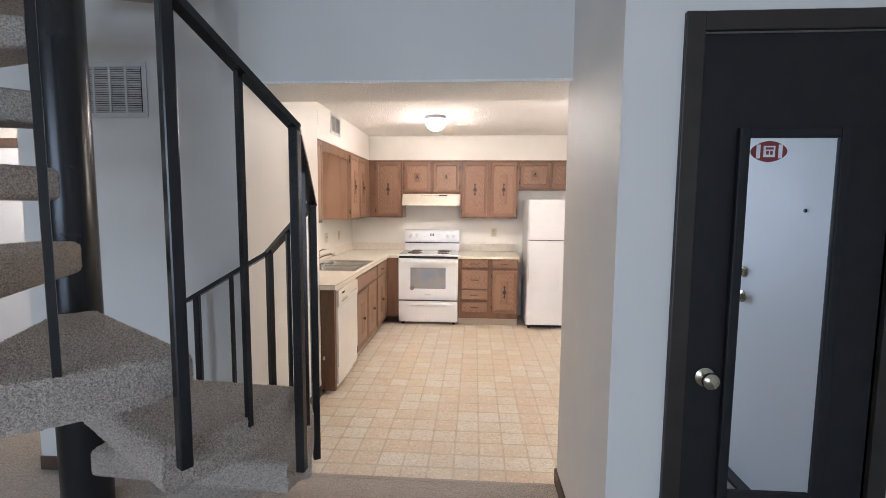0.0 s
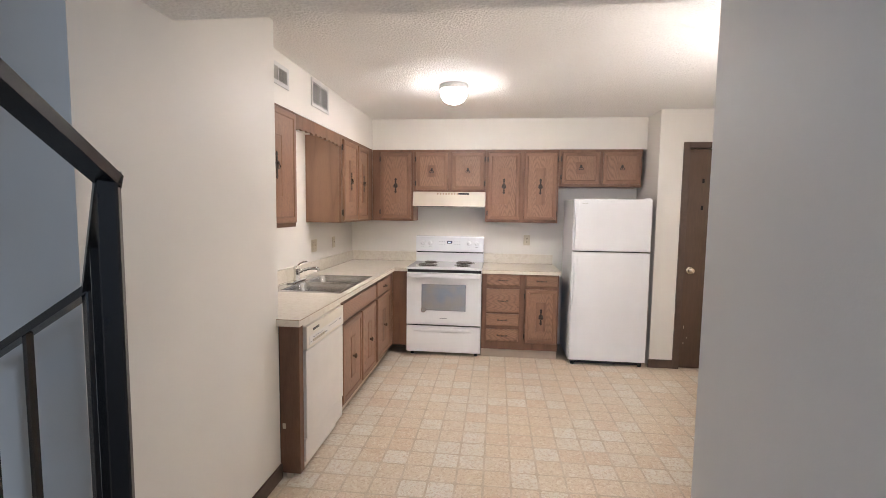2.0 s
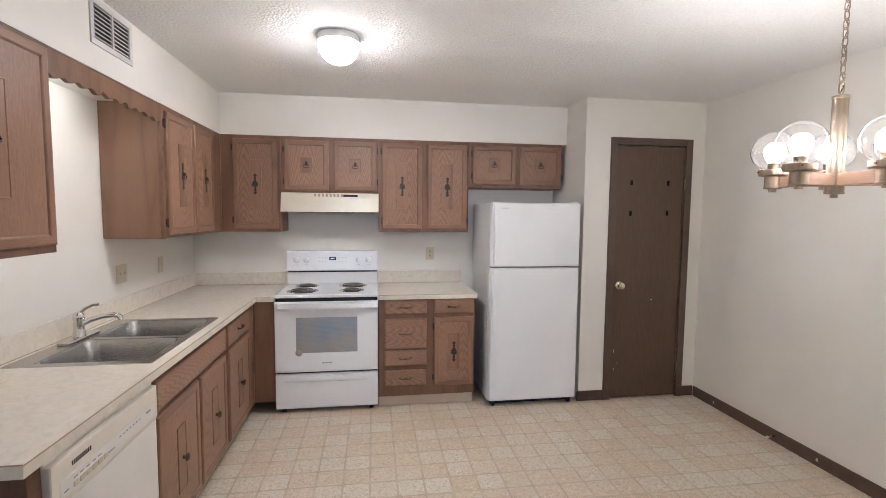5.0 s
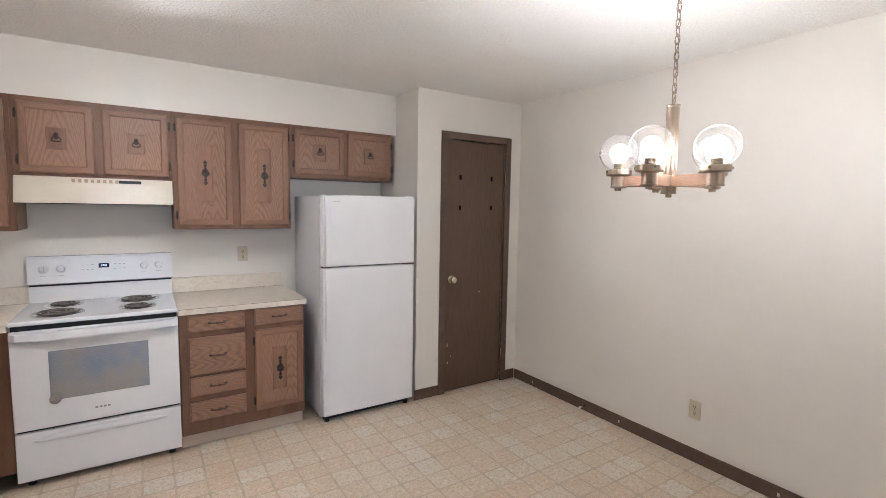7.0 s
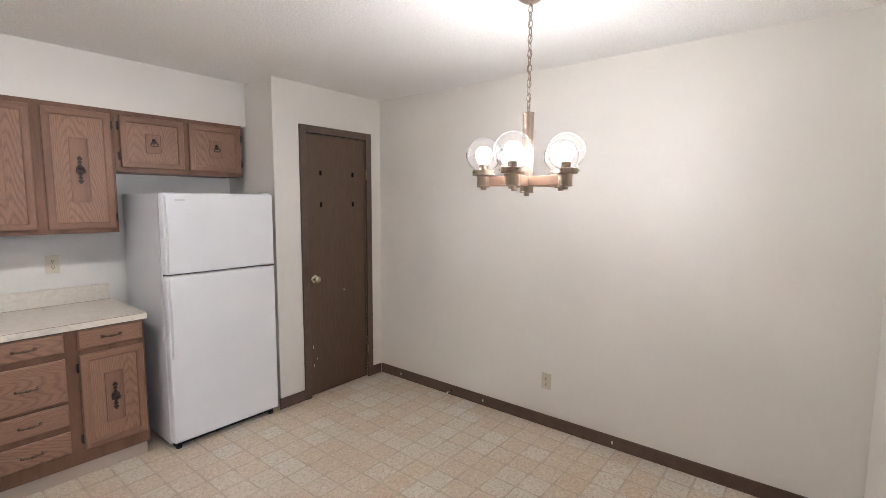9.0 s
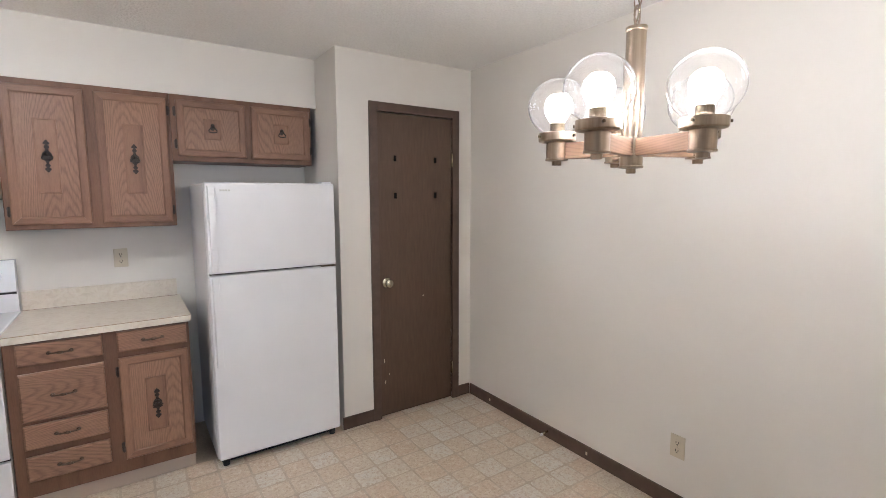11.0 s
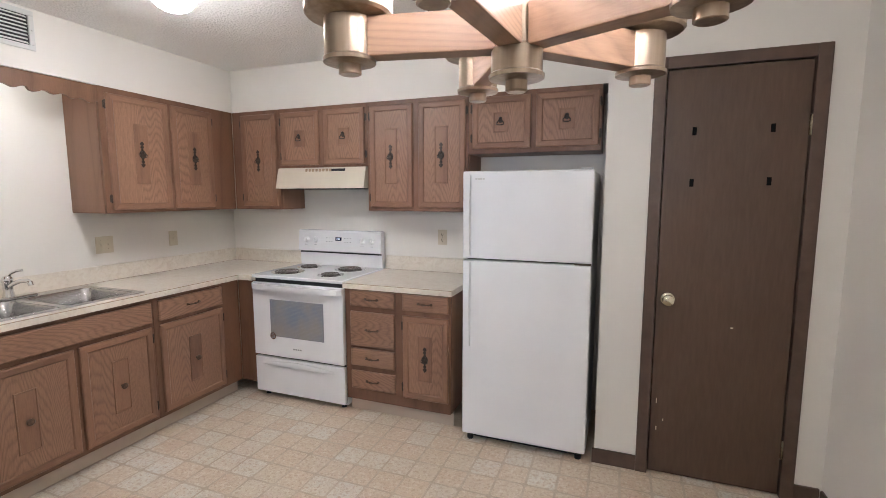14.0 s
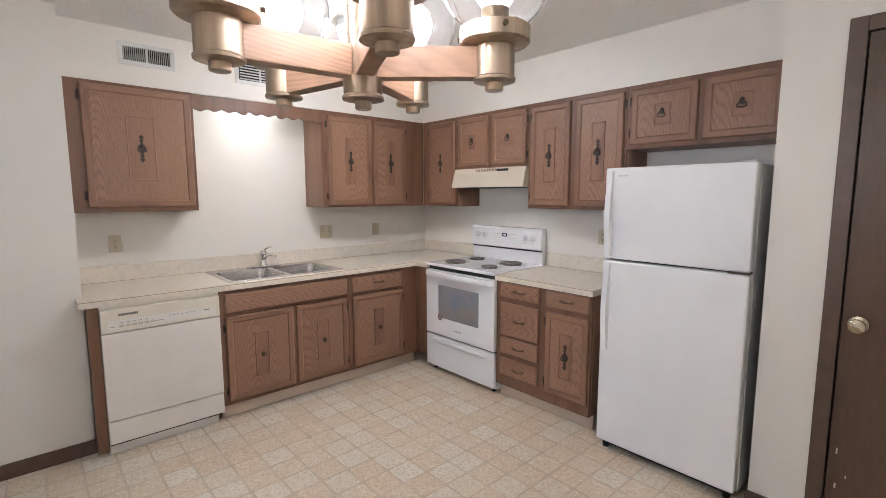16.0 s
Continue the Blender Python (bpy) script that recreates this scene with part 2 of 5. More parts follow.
M["knob"] = plain("worn_brass_knob", (0.56, 0.50, 0.38), 0.22, 1.0, 0.1, 40)
M["rail"] = plain("black_rail_paint", (0.011, 0.011, 0.012), 0.26, 0, 0.3, 12, 0.06)
M["vent"] = plain("white_vent_enamel", (0.66, 0.65, 0.62), 0.4, 0, 0.04, 20)
M["mirror"] = plain("mirror_glass", (0.90, 0.91, 0.92), 0.01, 1.0, 0.0, 5)
g = Nodes("oven_glass")
# blue and tan patches in the base colour imitate the pane's bluish reflections
g.base(g.ramp(g.noise(g.coords(), 5, 3), [(0.35, (0.22, 0.26, 0.34)), (0.65, (0.31, 0.29, 0.27))]))
M["oven_glass"] = g.set(0.05, 0.0, 1.0)
g = Nodes("clear_glass")
g.base((1, 1, 1))
g.b.inputs["Transmission Weight"].default_value = 0.996
g.b.inputs["IOR"].default_value = 1.38
M["glass"] = g.set(0.0)


def glowing(name, c, strength):
    g = Nodes(name)
    g.base((0.8, 0.8, 0.8))
    g.b.inputs["Emission Color"].default_value = (*c, 1)
    g.b.inputs["Emission Strength"].default_value = strength
    return g.set(0.4)


def glowing_bowl(name, c, strength):
    """Opal glass; emission is cut at the shoulder to spare the ceiling, full at the bottom."""
    g = glowing(name, c, strength)
    t = g.node_tree
    at = t.nodes.new("ShaderNodeSeparateXYZ")
    t.links.new(t.nodes.new("ShaderNodeTexCoord").outputs["Object"], at.inputs[0])
    rng = t.nodes.new("ShaderNodeMapRange")
    for key, v in (("From Min", -0.08), ("From Max", -0.135), ("To Min", strength * 0.07), ("To Max", strength)):
        rng.inputs[key].default_value = v
    t.links.new(at.outputs["Z"], rng.inputs[0])
    t.links.new(rng.outputs[0], t.nodes["Principled BSDF"].inputs["Emission Strength"])
    return g


LAMP = (0.966, 0.957, 1.025)
M["bulb"] = glowing("lit_bulb", LAMP, BULB)
M["dome"] = glowing_bowl("lit_opal_glass", LAMP, DOME)
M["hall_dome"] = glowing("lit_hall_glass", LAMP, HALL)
M["sink_tube"] = glowing("lit_sink_tube", (0.92, 0.95, 1.0), SINK_LAMP)
M["clock"] = plain("dark_blue_clock_display", (0.008, 0.012, 0.05), 0.25)
M["clock_digits"] = glowing("clock_digits", (0.5, 0.7, 1.0), 0.9)
# almond with the shade on the hood's front put into its base colour
M["hood"] = plain("shaded_almond_enamel", (0.60, 0.535, 0.435), 0.34, 0, 0.04, 6)
M["red"] = plain("dark_red_print", (0.22, 0.03, 0.03), 0.4)
M["print_white"] = plain("white_print", (0.75, 0.74, 0.73), 0.4)
M["sticker"] = plain("silver_sticker", (0.62, 0.58, 0.58), 0.25, 0.9)


# ---- shapes ----
def box(bm, x0, x1, y0, y1, z0, z1, bevel=0.0, seg=2):
    made = bmesh.ops.create_cube(bm, size=1.0, matrix=Matrix.LocRotScale(((x0 + x1) / 2, (y0 + y1) / 2, (z0 + z1) / 2), None, (x1 - x0, y1 - y0, z1 - z0)))
    if bevel:
        edges = list({e for v in made["verts"] for e in v.link_edges})
        bmesh.ops.bevel(bm, geom=edges, offset=bevel, segments=seg, profile=0.6, affect="EDGES")
    return bm


def boxm(*a, **k):
    return box(bmesh.new(), *a, **k)


def lathe(bm, prof, m=Matrix.Identity(4), n=24, smooth=True, cap=True):
    """Turn (radius, height) pairs round z."""
    rings = []
    for r, z in prof:
        rings.append([bm.verts.new(m @ Vector((r * math.cos(2 * math.pi * i / n), r * math.sin(2 * math.pi * i / n), z))) for i in range(n)])
    for a, b in zip(rings, rings[1:]):
        for i in range(n):
            f = bm.faces.new((a[i], a[(i + 1) % n], b[(i + 1) % n], b[i]))
            f.smooth = smooth
    if cap:
        bm.faces.new(rings[0][::-1])
        bm.faces.new(rings[-1])
    return bm


def tube(bm, pts, r, n=10, closed=False, square=None):
    """A rod along points; square=(w, h) makes a bar."""
    pts = [Vector(p) for p in pts]
    rings = []
    for i, p in enumerate(pts):
        if closed:
            d = pts[(i + 1) % len(pts)] - pts[i - 1]
        else:
            d = pts[min(i + 1, len(pts) - 1)] - pts[max(i - 1, 0)]
        d.normalize()
        side = d.cross(Vector((0, 0, 1)))
        if side.length < 1e-3:
            side = Vector((1, 0, 0))
        side.normalize()
        up = side.cross(d).normalized()
        if square:
            offs = [(-1, -1), (1, -1), (1, 1), (-1, 1)]
            rings.append([bm.verts.new(p + side * (sx * square[0] / 2) + up * (sy * square[1] / 2)) for sx, sy in offs])
        else:
            rings.append([bm.verts.new(p + side * (r * math.cos(2 * math.pi * k / n)) + up * (r * math.sin(2 * math.pi * k / n))) for k in range(n)])
    pairs = list(zip(rings, rings[1:])) + ([(rings[-1], rings[0])] if closed else [])
    for a, b in pairs:
        k = len(a)
        for i in range(k):
            f = bm.faces.new((a[i], a[(i + 1) % k], b[(i + 1) % k], b[i]))
            f.smooth = not square
    if not closed:
        bm.faces.new(rings[0][::-1])
        bm.faces.new(rings[-1])
    return bm


def slab(bm, outline, axis, lo, hi):
    """Extrude a flat outline of (a, b) pairs along an axis: y means a=x, b=z; x means a=y, b=z; z means a=x, b=y."""
    def at(a, b, h):
        return {"y": (a, h, b), "x": (h, a, b), "z": (a, b, h)}[axis]
    A = [bm.verts.new(at(a, b, lo)) for a, b in outline]
    B = [bm.verts.new(at(a, b, hi)) for a, b in outline]
    bm.faces.new(A)
    bm.faces.new(B[::-1])
    k = len(A)
    for i in range(k):
        bm.faces.new((A[i], B[i], B[(i + 1) % k], A[(i + 1) % k]))
    return bm


def mesh_of(name, bm, material):
    bmesh.ops.recalc_face_normals(bm, faces=bm.faces)
    for e in bm.edges:
        if len(e.link_faces) == 2 and e.calc_face_angle(0.0) > 0.6:
            e.smooth = False
    me = bpy.data.meshes.new(name)
    bm.to_mesh(me)
    bm.free()
    me.materials.append(material)
    return me


def part(name, bm, material, parent=None, label=""):
    ob = new(name, mesh_of(name, bm, material))
    if parent is not None:
        ob.parent = parent
    if label:
        ob["label"] = label
    return ob


def thing(name, m, label, category, group=""):
    ob = new(name)
    ob.empty_display_size = 0.1
    ob.matrix_world = m
    return tagged(ob, label, category, group)


def setting(name, bm, material, label="", category=""):
    return tagged(part(name, bm, material), label, category, "", "structure")


# ---- the plan ----
XW, XE, YN, ZC = -1.585, 2.628, 6.43, 2.454        # kitchen: west, east, north faces, ceiling
XH, YH = -1.07, 2.34                                # hall face of the west wall, plane of the stair wall
XS, YS0, YS1 = 0.63, 1.53, 2.432                     # stub wall beside the closet
YCL, XCL = 5.77, 1.585                              # pantry front and its corner
TOP = 4.9
setting("floor", boxm(-1.8, 2.8, 2.40, 6.6, -0.1, 0.0), M["grout"], "beige tile-patterned sheet vinyl floor", "floor")
setting("ground", boxm(-5.3, 1.9, -4.0, 2.40, -0.1, 0.004), M["carpet"], "grey-brown cut-pile carpet floor", "carpet")
setting("floor_hall", boxm(-5.3, -1.8, 2.40, 4.7, -0.1, 0.004), M["carpet"], "grey-brown cut-pile carpet in the back hall", "carpet")
setting("floor_closet", boxm(0.7, 1.9, 1.5, 2.4, -0.098, 0.002), M["carpet"], "carpet inside the hall closet", "carpet")
W = M["wall"]
WL = "off-white painted plaster wall"
setting("wall_north", boxm(-1.72, 2.76, YN, 6.55, 0, 2.6), W, WL, "wall")
setting("wall_west", boxm(XW - 0.12, XW, 3.52, YN, 0, 2.6), W, WL, "wall")
setting("wall_west_return", boxm(XW - 0.12, XH, 3.40, 3.52, 0, 2.6), W, WL, "wall")
setting("wall_passage", boxm(XH - 0.12, XH, YH, 3.40, 0, 2.6), W, WL, "wall")
setting("wall_stair", boxm(-2.33, XH - 0.12, YH, YH + 0.12, 0, TOP), W, "grey-white wall behind the spiral stair", "wall")
setting("wall_header", boxm(XH - 0.12, XS, YH, YH + 0.12, 2.175, TOP), W, "wall above the kitchen opening", "wall")
setting("wall_hall_header", boxm(-5.2, -2.33, YH, YH + 0.12, 2.1, TOP), W, "wall above the back hall opening", "wall")
setting("wall_east", boxm(XE, XE + 0.12, 2.37, 6.55, 0, 2.6), W, WL, "wall")
setting("wall_south", boxm(XS + 0.12, XE, 2.37, YS1, 0, 2.6), W, WL, "wall")
setting("wall_stub", boxm(XS, XS + 0.12, YS0, YS1, 0, TOP), W, WL, "wall")
for nm, a in (("west", (XS + 0.12, 0.876, 0)), ("east", (1.49, 1.78, 0)), ("header", (0.876, 1.49, 2.10))):
    setting("wall_closet_" + nm, boxm(a[0], a[1], YS0, YS0 + 0.12, a[2], TOP), W, "wall round the dark closet door", "wall")
setting("wall_closet_back", boxm(1.78, 1.9, YS0 + 0.12, 2.37, 0, 2.6), W, WL, "wall")
for nm, a in (("south", (-3.9, 0.30, 0)), ("north", (1.25, YS0, 0)), ("header", (0.30, 1.25, 2.06))):
    setting("wall_entry_" + nm, boxm(1.66, 1.78, a[0], a[1], a[2], TOP), W, "wall round the front door", "wall")
for nm, a in (("west", (-5.2, -2.6, 0, TOP)), ("east", (0.2, 1.66, 0, TOP)), ("below", (-2.6, 0.2, 0, 0.5)), ("above", (-2.6, 0.2, 2.6, TOP))):
    setting("wall_window_" + nm, boxm(a[0], a[1], -3.9, -3.78, a[2], a[3]), W, "living room wall round the wide window", "wall")
setting("wall_far_west", boxm(-5.32, -5.2, -3.9, 4.7, 0, TOP), W, WL, "wall")
setting("wall_hall_back", boxm(-5.2, -1.7, 4.1, 4.22, 0, 2.6), W, "white wall of the back hall", "wall")
setting("wall_hall_side", boxm(-2.33, -2.21, YH + 0.12, 4.1, 0, 2.6), W, WL, "wall")
setting("ceiling_living", boxm(-5.3, 1.9, -3.9, 2.46, TOP, TOP + 0.1), M["ceiling"], "high white textured ceiling", "ceiling")
setting("ceiling_hall", boxm(-5.3, -1.71, YH + 0.12, 4.2, 2.454, 2.55), M["ceiling"], "white textured ceiling", "ceiling")
setting("ceiling", boxm(-1.75, 2.76, 2.372, 6.5, ZC, ZC + 0.12), M["ceiling"], "white popcorn-textured ceiling", "ceiling")
setting("ceiling_dropped", boxm(XH, XS + 0.04, YH + 0.002, 2.77, 2.163, ZC + 0.01), M["ceiling"], "lowered popcorn-textured ceiling strip over the opening", "ceiling")
setting("ceiling_closet", boxm(0.75, 1.78, 1.65, 2.37, 2.454, 2.55), W, "closet ceiling", "ceiling")
for nm, a in (("side", (XCL, XCL + 0.1, YCL + 0.1, YN, 0)), ("west", (XCL, 1.855, YCL, YCL + 0.1, 0)), ("east", (2.455, XE, YCL, YCL + 0.1, 0)), ("header", (1.855, 2.455, YCL, YCL + 0.1, 2.095))):
    setting("wall_pantry_" + nm, boxm(*a, 2.6), W, "off-white wall of the pantry closet", "wall")
setting("wall_soffit_north", boxm(-1.262, XCL, 6.14, YN, 2.134, ZC + 0.01), W, "painted soffit above the wall cabinets", "soffit")
setting("wall_soffit_west", boxm(XW, -1.262, 3.522, YN, 2.134, ZC + 0.01), W, "painted soffit above the wall cabinets", "soffit")

# ---- doors, casings, baseboards ----


def casing(name, x0, x1, ztop, w, y0, y1, material, label):
    bm = bmesh.new()
    box(bm, x0 - w, x0, y0, y1, 0, ztop + w, 0.004)
    box(bm, x1, x1 + w, y0, y1, 0, ztop + w, 0.004)
    box(bm, x0, x1, y0 + 0.001, y1, ztop, ztop + w, 0.004)
    return setting(name, bm, material, label, "door casing")


def knob_bm(bm, x, y, z, s=1.0):
    m = Matrix.Translation((x, y, z)) @ Matrix.Rotation(radians(90), 4, "X")
    return lathe(bm, [(0.033 * s, 0), (0.033 * s, 0.006), (0.022 * s, 0.010), (0.013 * s, 0.014), (0.013 * s, 0.024), (0.022 * s, 0.029), (0.028 * s, 0.040), (0.027 * s, 0.051), (0.018 * s, 0.058), (0.004, 0.060)], m)


casing("trim_pantry", 1.855, 2.455, 2.095, 0.057, YCL - 0.016, YCL + 0.03, M["trim"], "brown wooden casing of the pantry door")
door = setting("door_1", boxm(1.860, 2.450, YCL + 0.002, YCL + 0.037, 0.012, 2.09, 0.002), M["door_brown"], "closed flat brown-painted pantry door with scuffs", "door")
part("door_knob", knob_bm(bmesh.new(), 1.912, YCL + 0.002, 0.957), M["knob"], door, "worn round brass knob")
for hx, hz in ((1.989, 1.795), (2.312, 1.795), (1.989, 1.546), (2.312, 1.550)):
    part("mount_pad", boxm(hx - 0.009, hx + 0.009, YCL - 0.003, YCL + 0.003, hz - 0.019, hz + 0.019, 0.001), M["foam"], door, "black adhesive pad left on the door")
for hz in (0.25, 1.80):
    bm = boxm(2.447, 2.456, YCL - 0.008, YCL + 0.004, hz - 0.045, hz + 0.045)
    part("hinge", lathe(bm, [(0.006, hz - 0.048), (0.006, hz + 0.048)], pose(2.4525, YCL - 0.010, 0), 10), M["knob"], door, "tarnished brass butt hinge")
for sx, sz, w, h in ((1.888, 0.245, 0.006, 0.02), (1.884, 0.395, 0.005, 0.026), (2.20, 0.83, 0.012, 0.006), (1.92, 0.30, 0.004, 0.012)):
    part("scuff", boxm(sx, sx + w, YCL + 0.0005, YCL + 0.003, sz, sz + h), M["plate"], door, "pale chip in the paint")

casing("trim_closet", 0.876, 1.49, 2.10, 0.06, YS0 - 0.018, YS0 + 0.03, M["trim_dark"], "dark brown casing of the closet door")
door = setting("door_2", boxm(0.881, 1.485, YS0 + 0.002, YS0 + 0.037, 0.012, 2.095, 0.002), M["door_dark"], "closed dark brown flush closet door", "door")
part("door_knob", knob_bm(bmesh.new(), 0.945, YS0 + 0.002, 0.965), M["knob"], door, "worn round brass knob")
mir = thing("door_mirror", pose(1.17, YS0 + 0.0, 1.17), "narrow mirror in a dark frame hung on the closet door", "mirror")
bm = bmesh.new()
for a in ((-0.172, -0.138, -0.632, 0.628), (0.138, 0.172, -0.632, 0.628)):
    box(bm, a[0], a[1], -0.024, -0.001, a[2], a[3], 0.006)
box(bm, -0.138, 0.138, -0.023, -0.001, 0.595, 0.628, 0.006)
box(bm, -0.138, 0.138, -0.023, -0.001, -0.632, -0.600, 0.006)
part("mirror_frame", bm, M["door_dark"], mir, "dark ribbed frame")
part("mirror_glass", boxm(-0.14, 0.14, -0.012, -0.002, -0.602, 0.597), M["mirror"], mir, "clear silvered mirror")
# round-ended ball sticker at the top of the mirror
ball = [(0.056 * math.cos(a), 0.034 * math.sin(a) * (1 - 0.15 * abs(math.cos(a)))) for a in [2 * math.pi * i / 28 for i in range(28)]]
st = thing("sticker", pose(1.095, YS0 - 0.0135, 1.722), "dark red ball-shaped sticker with white bands on the mirror", "sticker")
part("backing", slab(bmesh.new(), ball, "y", -0.001, 0.001), M["red"], st)
for bx in (-0.034, 0.034):
    part("band", boxm(bx - 0.006, bx + 0.006, -0.002, -0.0008, -0.022, 0.022), M["print_white"], st, "white printed band")
part("emblem", boxm(-0.018, 0.018, -0.002, -0.0008, -0.018, 0.018, 0.0004), M["print_white"], st, "white printed block")
for bx, bz, hw_, hh in ((0, 0.0095, 0.012, 0.0035), (-0.006, -0.004, 0.004, 0.006), (0.006, -0.004, 0.004, 0.006)):
    part("emblem_print", boxm(bx - hw_, bx + hw_, -0.0028, -0.0018, bz - hh, bz + hh), M["red"], st, "dark red printed bar")

door = setting("door_3", boxm(1.665, 1.705, 0.340, 1.245, 0.02, 2.045, 0.002), M["white_door"], "closed white steel front door", "door")
bm = knob_bm(bmesh.new(), 0, 0, 0)
bmesh.ops.transform(bm, matrix=Matrix.Translation((1.665, 0.415, 1.045)) @ Matrix.Rotation(radians(-90), 4, "Z"), verts=bm.verts)
part("door_knob", bm, M["knob"], door, "round brass knob")
bm = lathe(bmesh.new(), [(0.030, 0), (0.030, 0.008), (0.024, 0.014), (0.012, 0.016)], Matrix.Translation((1.665, 0.415, 1.185)) @ Matrix.Rotation(radians(-90), 4, "Y"))
box(bm, 1.635, 1.65, 0.409, 0.421, 1.165, 1.205, 0.003)
part("deadbolt", bm, M["knob"], door, "brass deadbolt turn")
part("peephole", lathe(bmesh.new(), [(0.009, 0), (0.009, 0.006), (0.005, 0.007)], Matrix.Translation((1.665, 0.865, 1.53)) @ Matrix.Rotation(radians(-90), 4, "Y")), M["black"], door, "small dark peephole")
bm = bmesh.new()
box(bm, 1.645, 1.69, 0.255, 0.312, 0, 2.11, 0.004)
box(bm, 1.645, 1.69, 1.238, 1.295, 0, 2.11, 0.004)
box(bm, 1.646, 1.69, 0.312, 1.238, 2.05, 2.11, 0.004)
setting("trim_front_door", bm, M["white_door"], "white front door frame", "door casing")
setting("trim_threshold", boxm(1.60, 1.70, 0.312, 1.238, 0.004, 0.024, 0.004), M["black"], "dark door sill", "threshold")

door = setting("door_4", boxm(-4.75, -3.95, 4.085, 4.10, 0.012, 2.05, 0.002), M["white_door"], "closed white hall door", "door")
casing("trim_hall_door", -4.75, -3.95, 2.05, 0.09, 4.07, 4.1, M["trim"], "brown casing of the hall door")
setting("trim_hall_corner", boxm(-2.345, -2.325, YH + 0.03, YH + 0.122, 0, 2.1, 0.003), M["trim"], "thin brown corner trim", "trim")

BB = M["trim"]


def baseboard(name, x0, x1, y0, y1):
    return setting(name, boxm(x0, x1, y0, y1, 0, 0.083, 0.003), BB, "dark brown wooden baseboard", "baseboard")


baseboard("baseboard_east", XE - 0.012, XE, YS1, YCL - 0.016)
baseboard("baseboard_pantry_left", XCL - 0.012, 1.798, YCL - 0.012, YCL)
baseboard("baseboard_pantry_right", 2.512, XE - 0.012, YCL - 0.012, YCL)
baseboard("baseboard_passage", XH, XH + 0.012, YH - 0.012, 3.522)
baseboard("baseboard_stub", XS - 0.012, XS, YS0 - 0.012, YS1 + 0.012)
baseboard("baseboard_south", XS, XE - 0.012, YS1, YS1 + 0.012)
baseboard("baseboard_stair", -2.33, XH, YH - 0.012, YH)
baseboard("baseboard_closet", XS, 0.816, YS0 - 0.012, YS0)
baseboard("baseboard_hall", -3.86, -2.33, 4.088, 4.1)
for sx, sy in ((XE - 0.012, 4.93),):
    stop = thing("door_stop", pose(XE - 0.012, sy, 0.045), "small brass spring door stop screwed to the baseboard", "door stop")
    part("spring", tube(bmesh.new(), [(0, 0, 0), (-0.05, 0, -0.004)], 0.006, 10), M["knob"], stop)
    part("tip", tube(bmesh.new(), [(-0.05, 0, -0.004), (-0.064, 0, -0.005)], 0.008, 10), M["print_white"], stop, "white rubber tip")
for sy in (5.50, 3.62, 4.62):
    chip = setting("baseboard_chip", boxm(XE - 0.0135, XE - 0.011, sy, sy + 0.012, 0.03, 0.05), M["plate"], "pale chip on the baseboard", "chip")


# ---- cabinets ----
def panel_rings(w, h, steps):
    """A slab in the x-z plane, front towards -y; steps are (inset, y) from rim to middle."""
    bm = bmesh.new()
    rings = []
    for inset, y in steps:
        rings.append([bm.verts.new((sx, y, sz)) for sx, sz in ((inset, inset), (w - inset, inset), (w - inset, h - inset), (inset, h - inset))])
    for a, b in zip(rings, rings[1:]):
        for i in range(4):
            bm.faces.new((a[i], a[(i + 1) % 4], b[(i + 1) % 4], b[i]))
    bm.faces.new(rings[-1])
    bm.faces.new(rings[0][::-1])
    return bm


def backplate(bm, h, w):
    """A pierced-looking iron plate with lobed ends, and its drop ring."""
    prof = [(-0.50, 0.08), (-0.47, 0.26), (-0.42, 0.55), (-0.38, 0.62), (-0.35, 0.20), (-0.31, 0.44), (-0.27, 0.50), (-0.23, 0.22), (-0.16, 0.34), (-0.10, 0.80), (-0.04, 0.95)]
    right = [(w / 2 * b, h * a) for a, b in prof] + [(w / 2 * b, -h * a) for a, b in prof[::-1]]
    outline = right + [(-x, z) for x, z in right[::-1]]
    return slab(bm, outline, "y", -0.004, 0.0)


# half a stirrup-shaped bail, mirrored
HALF_BAIL = [(0.004, 0.020), (0.012, 0.007), (0.023, -0.007), (0.022, -0.014), (0.010, -0.018)]
BAIL = [(x, -0.013, z) for x, z in HALF_BAIL] + [(-x, -0.013, z) for x, z in HALF_BAIL[::-1]]


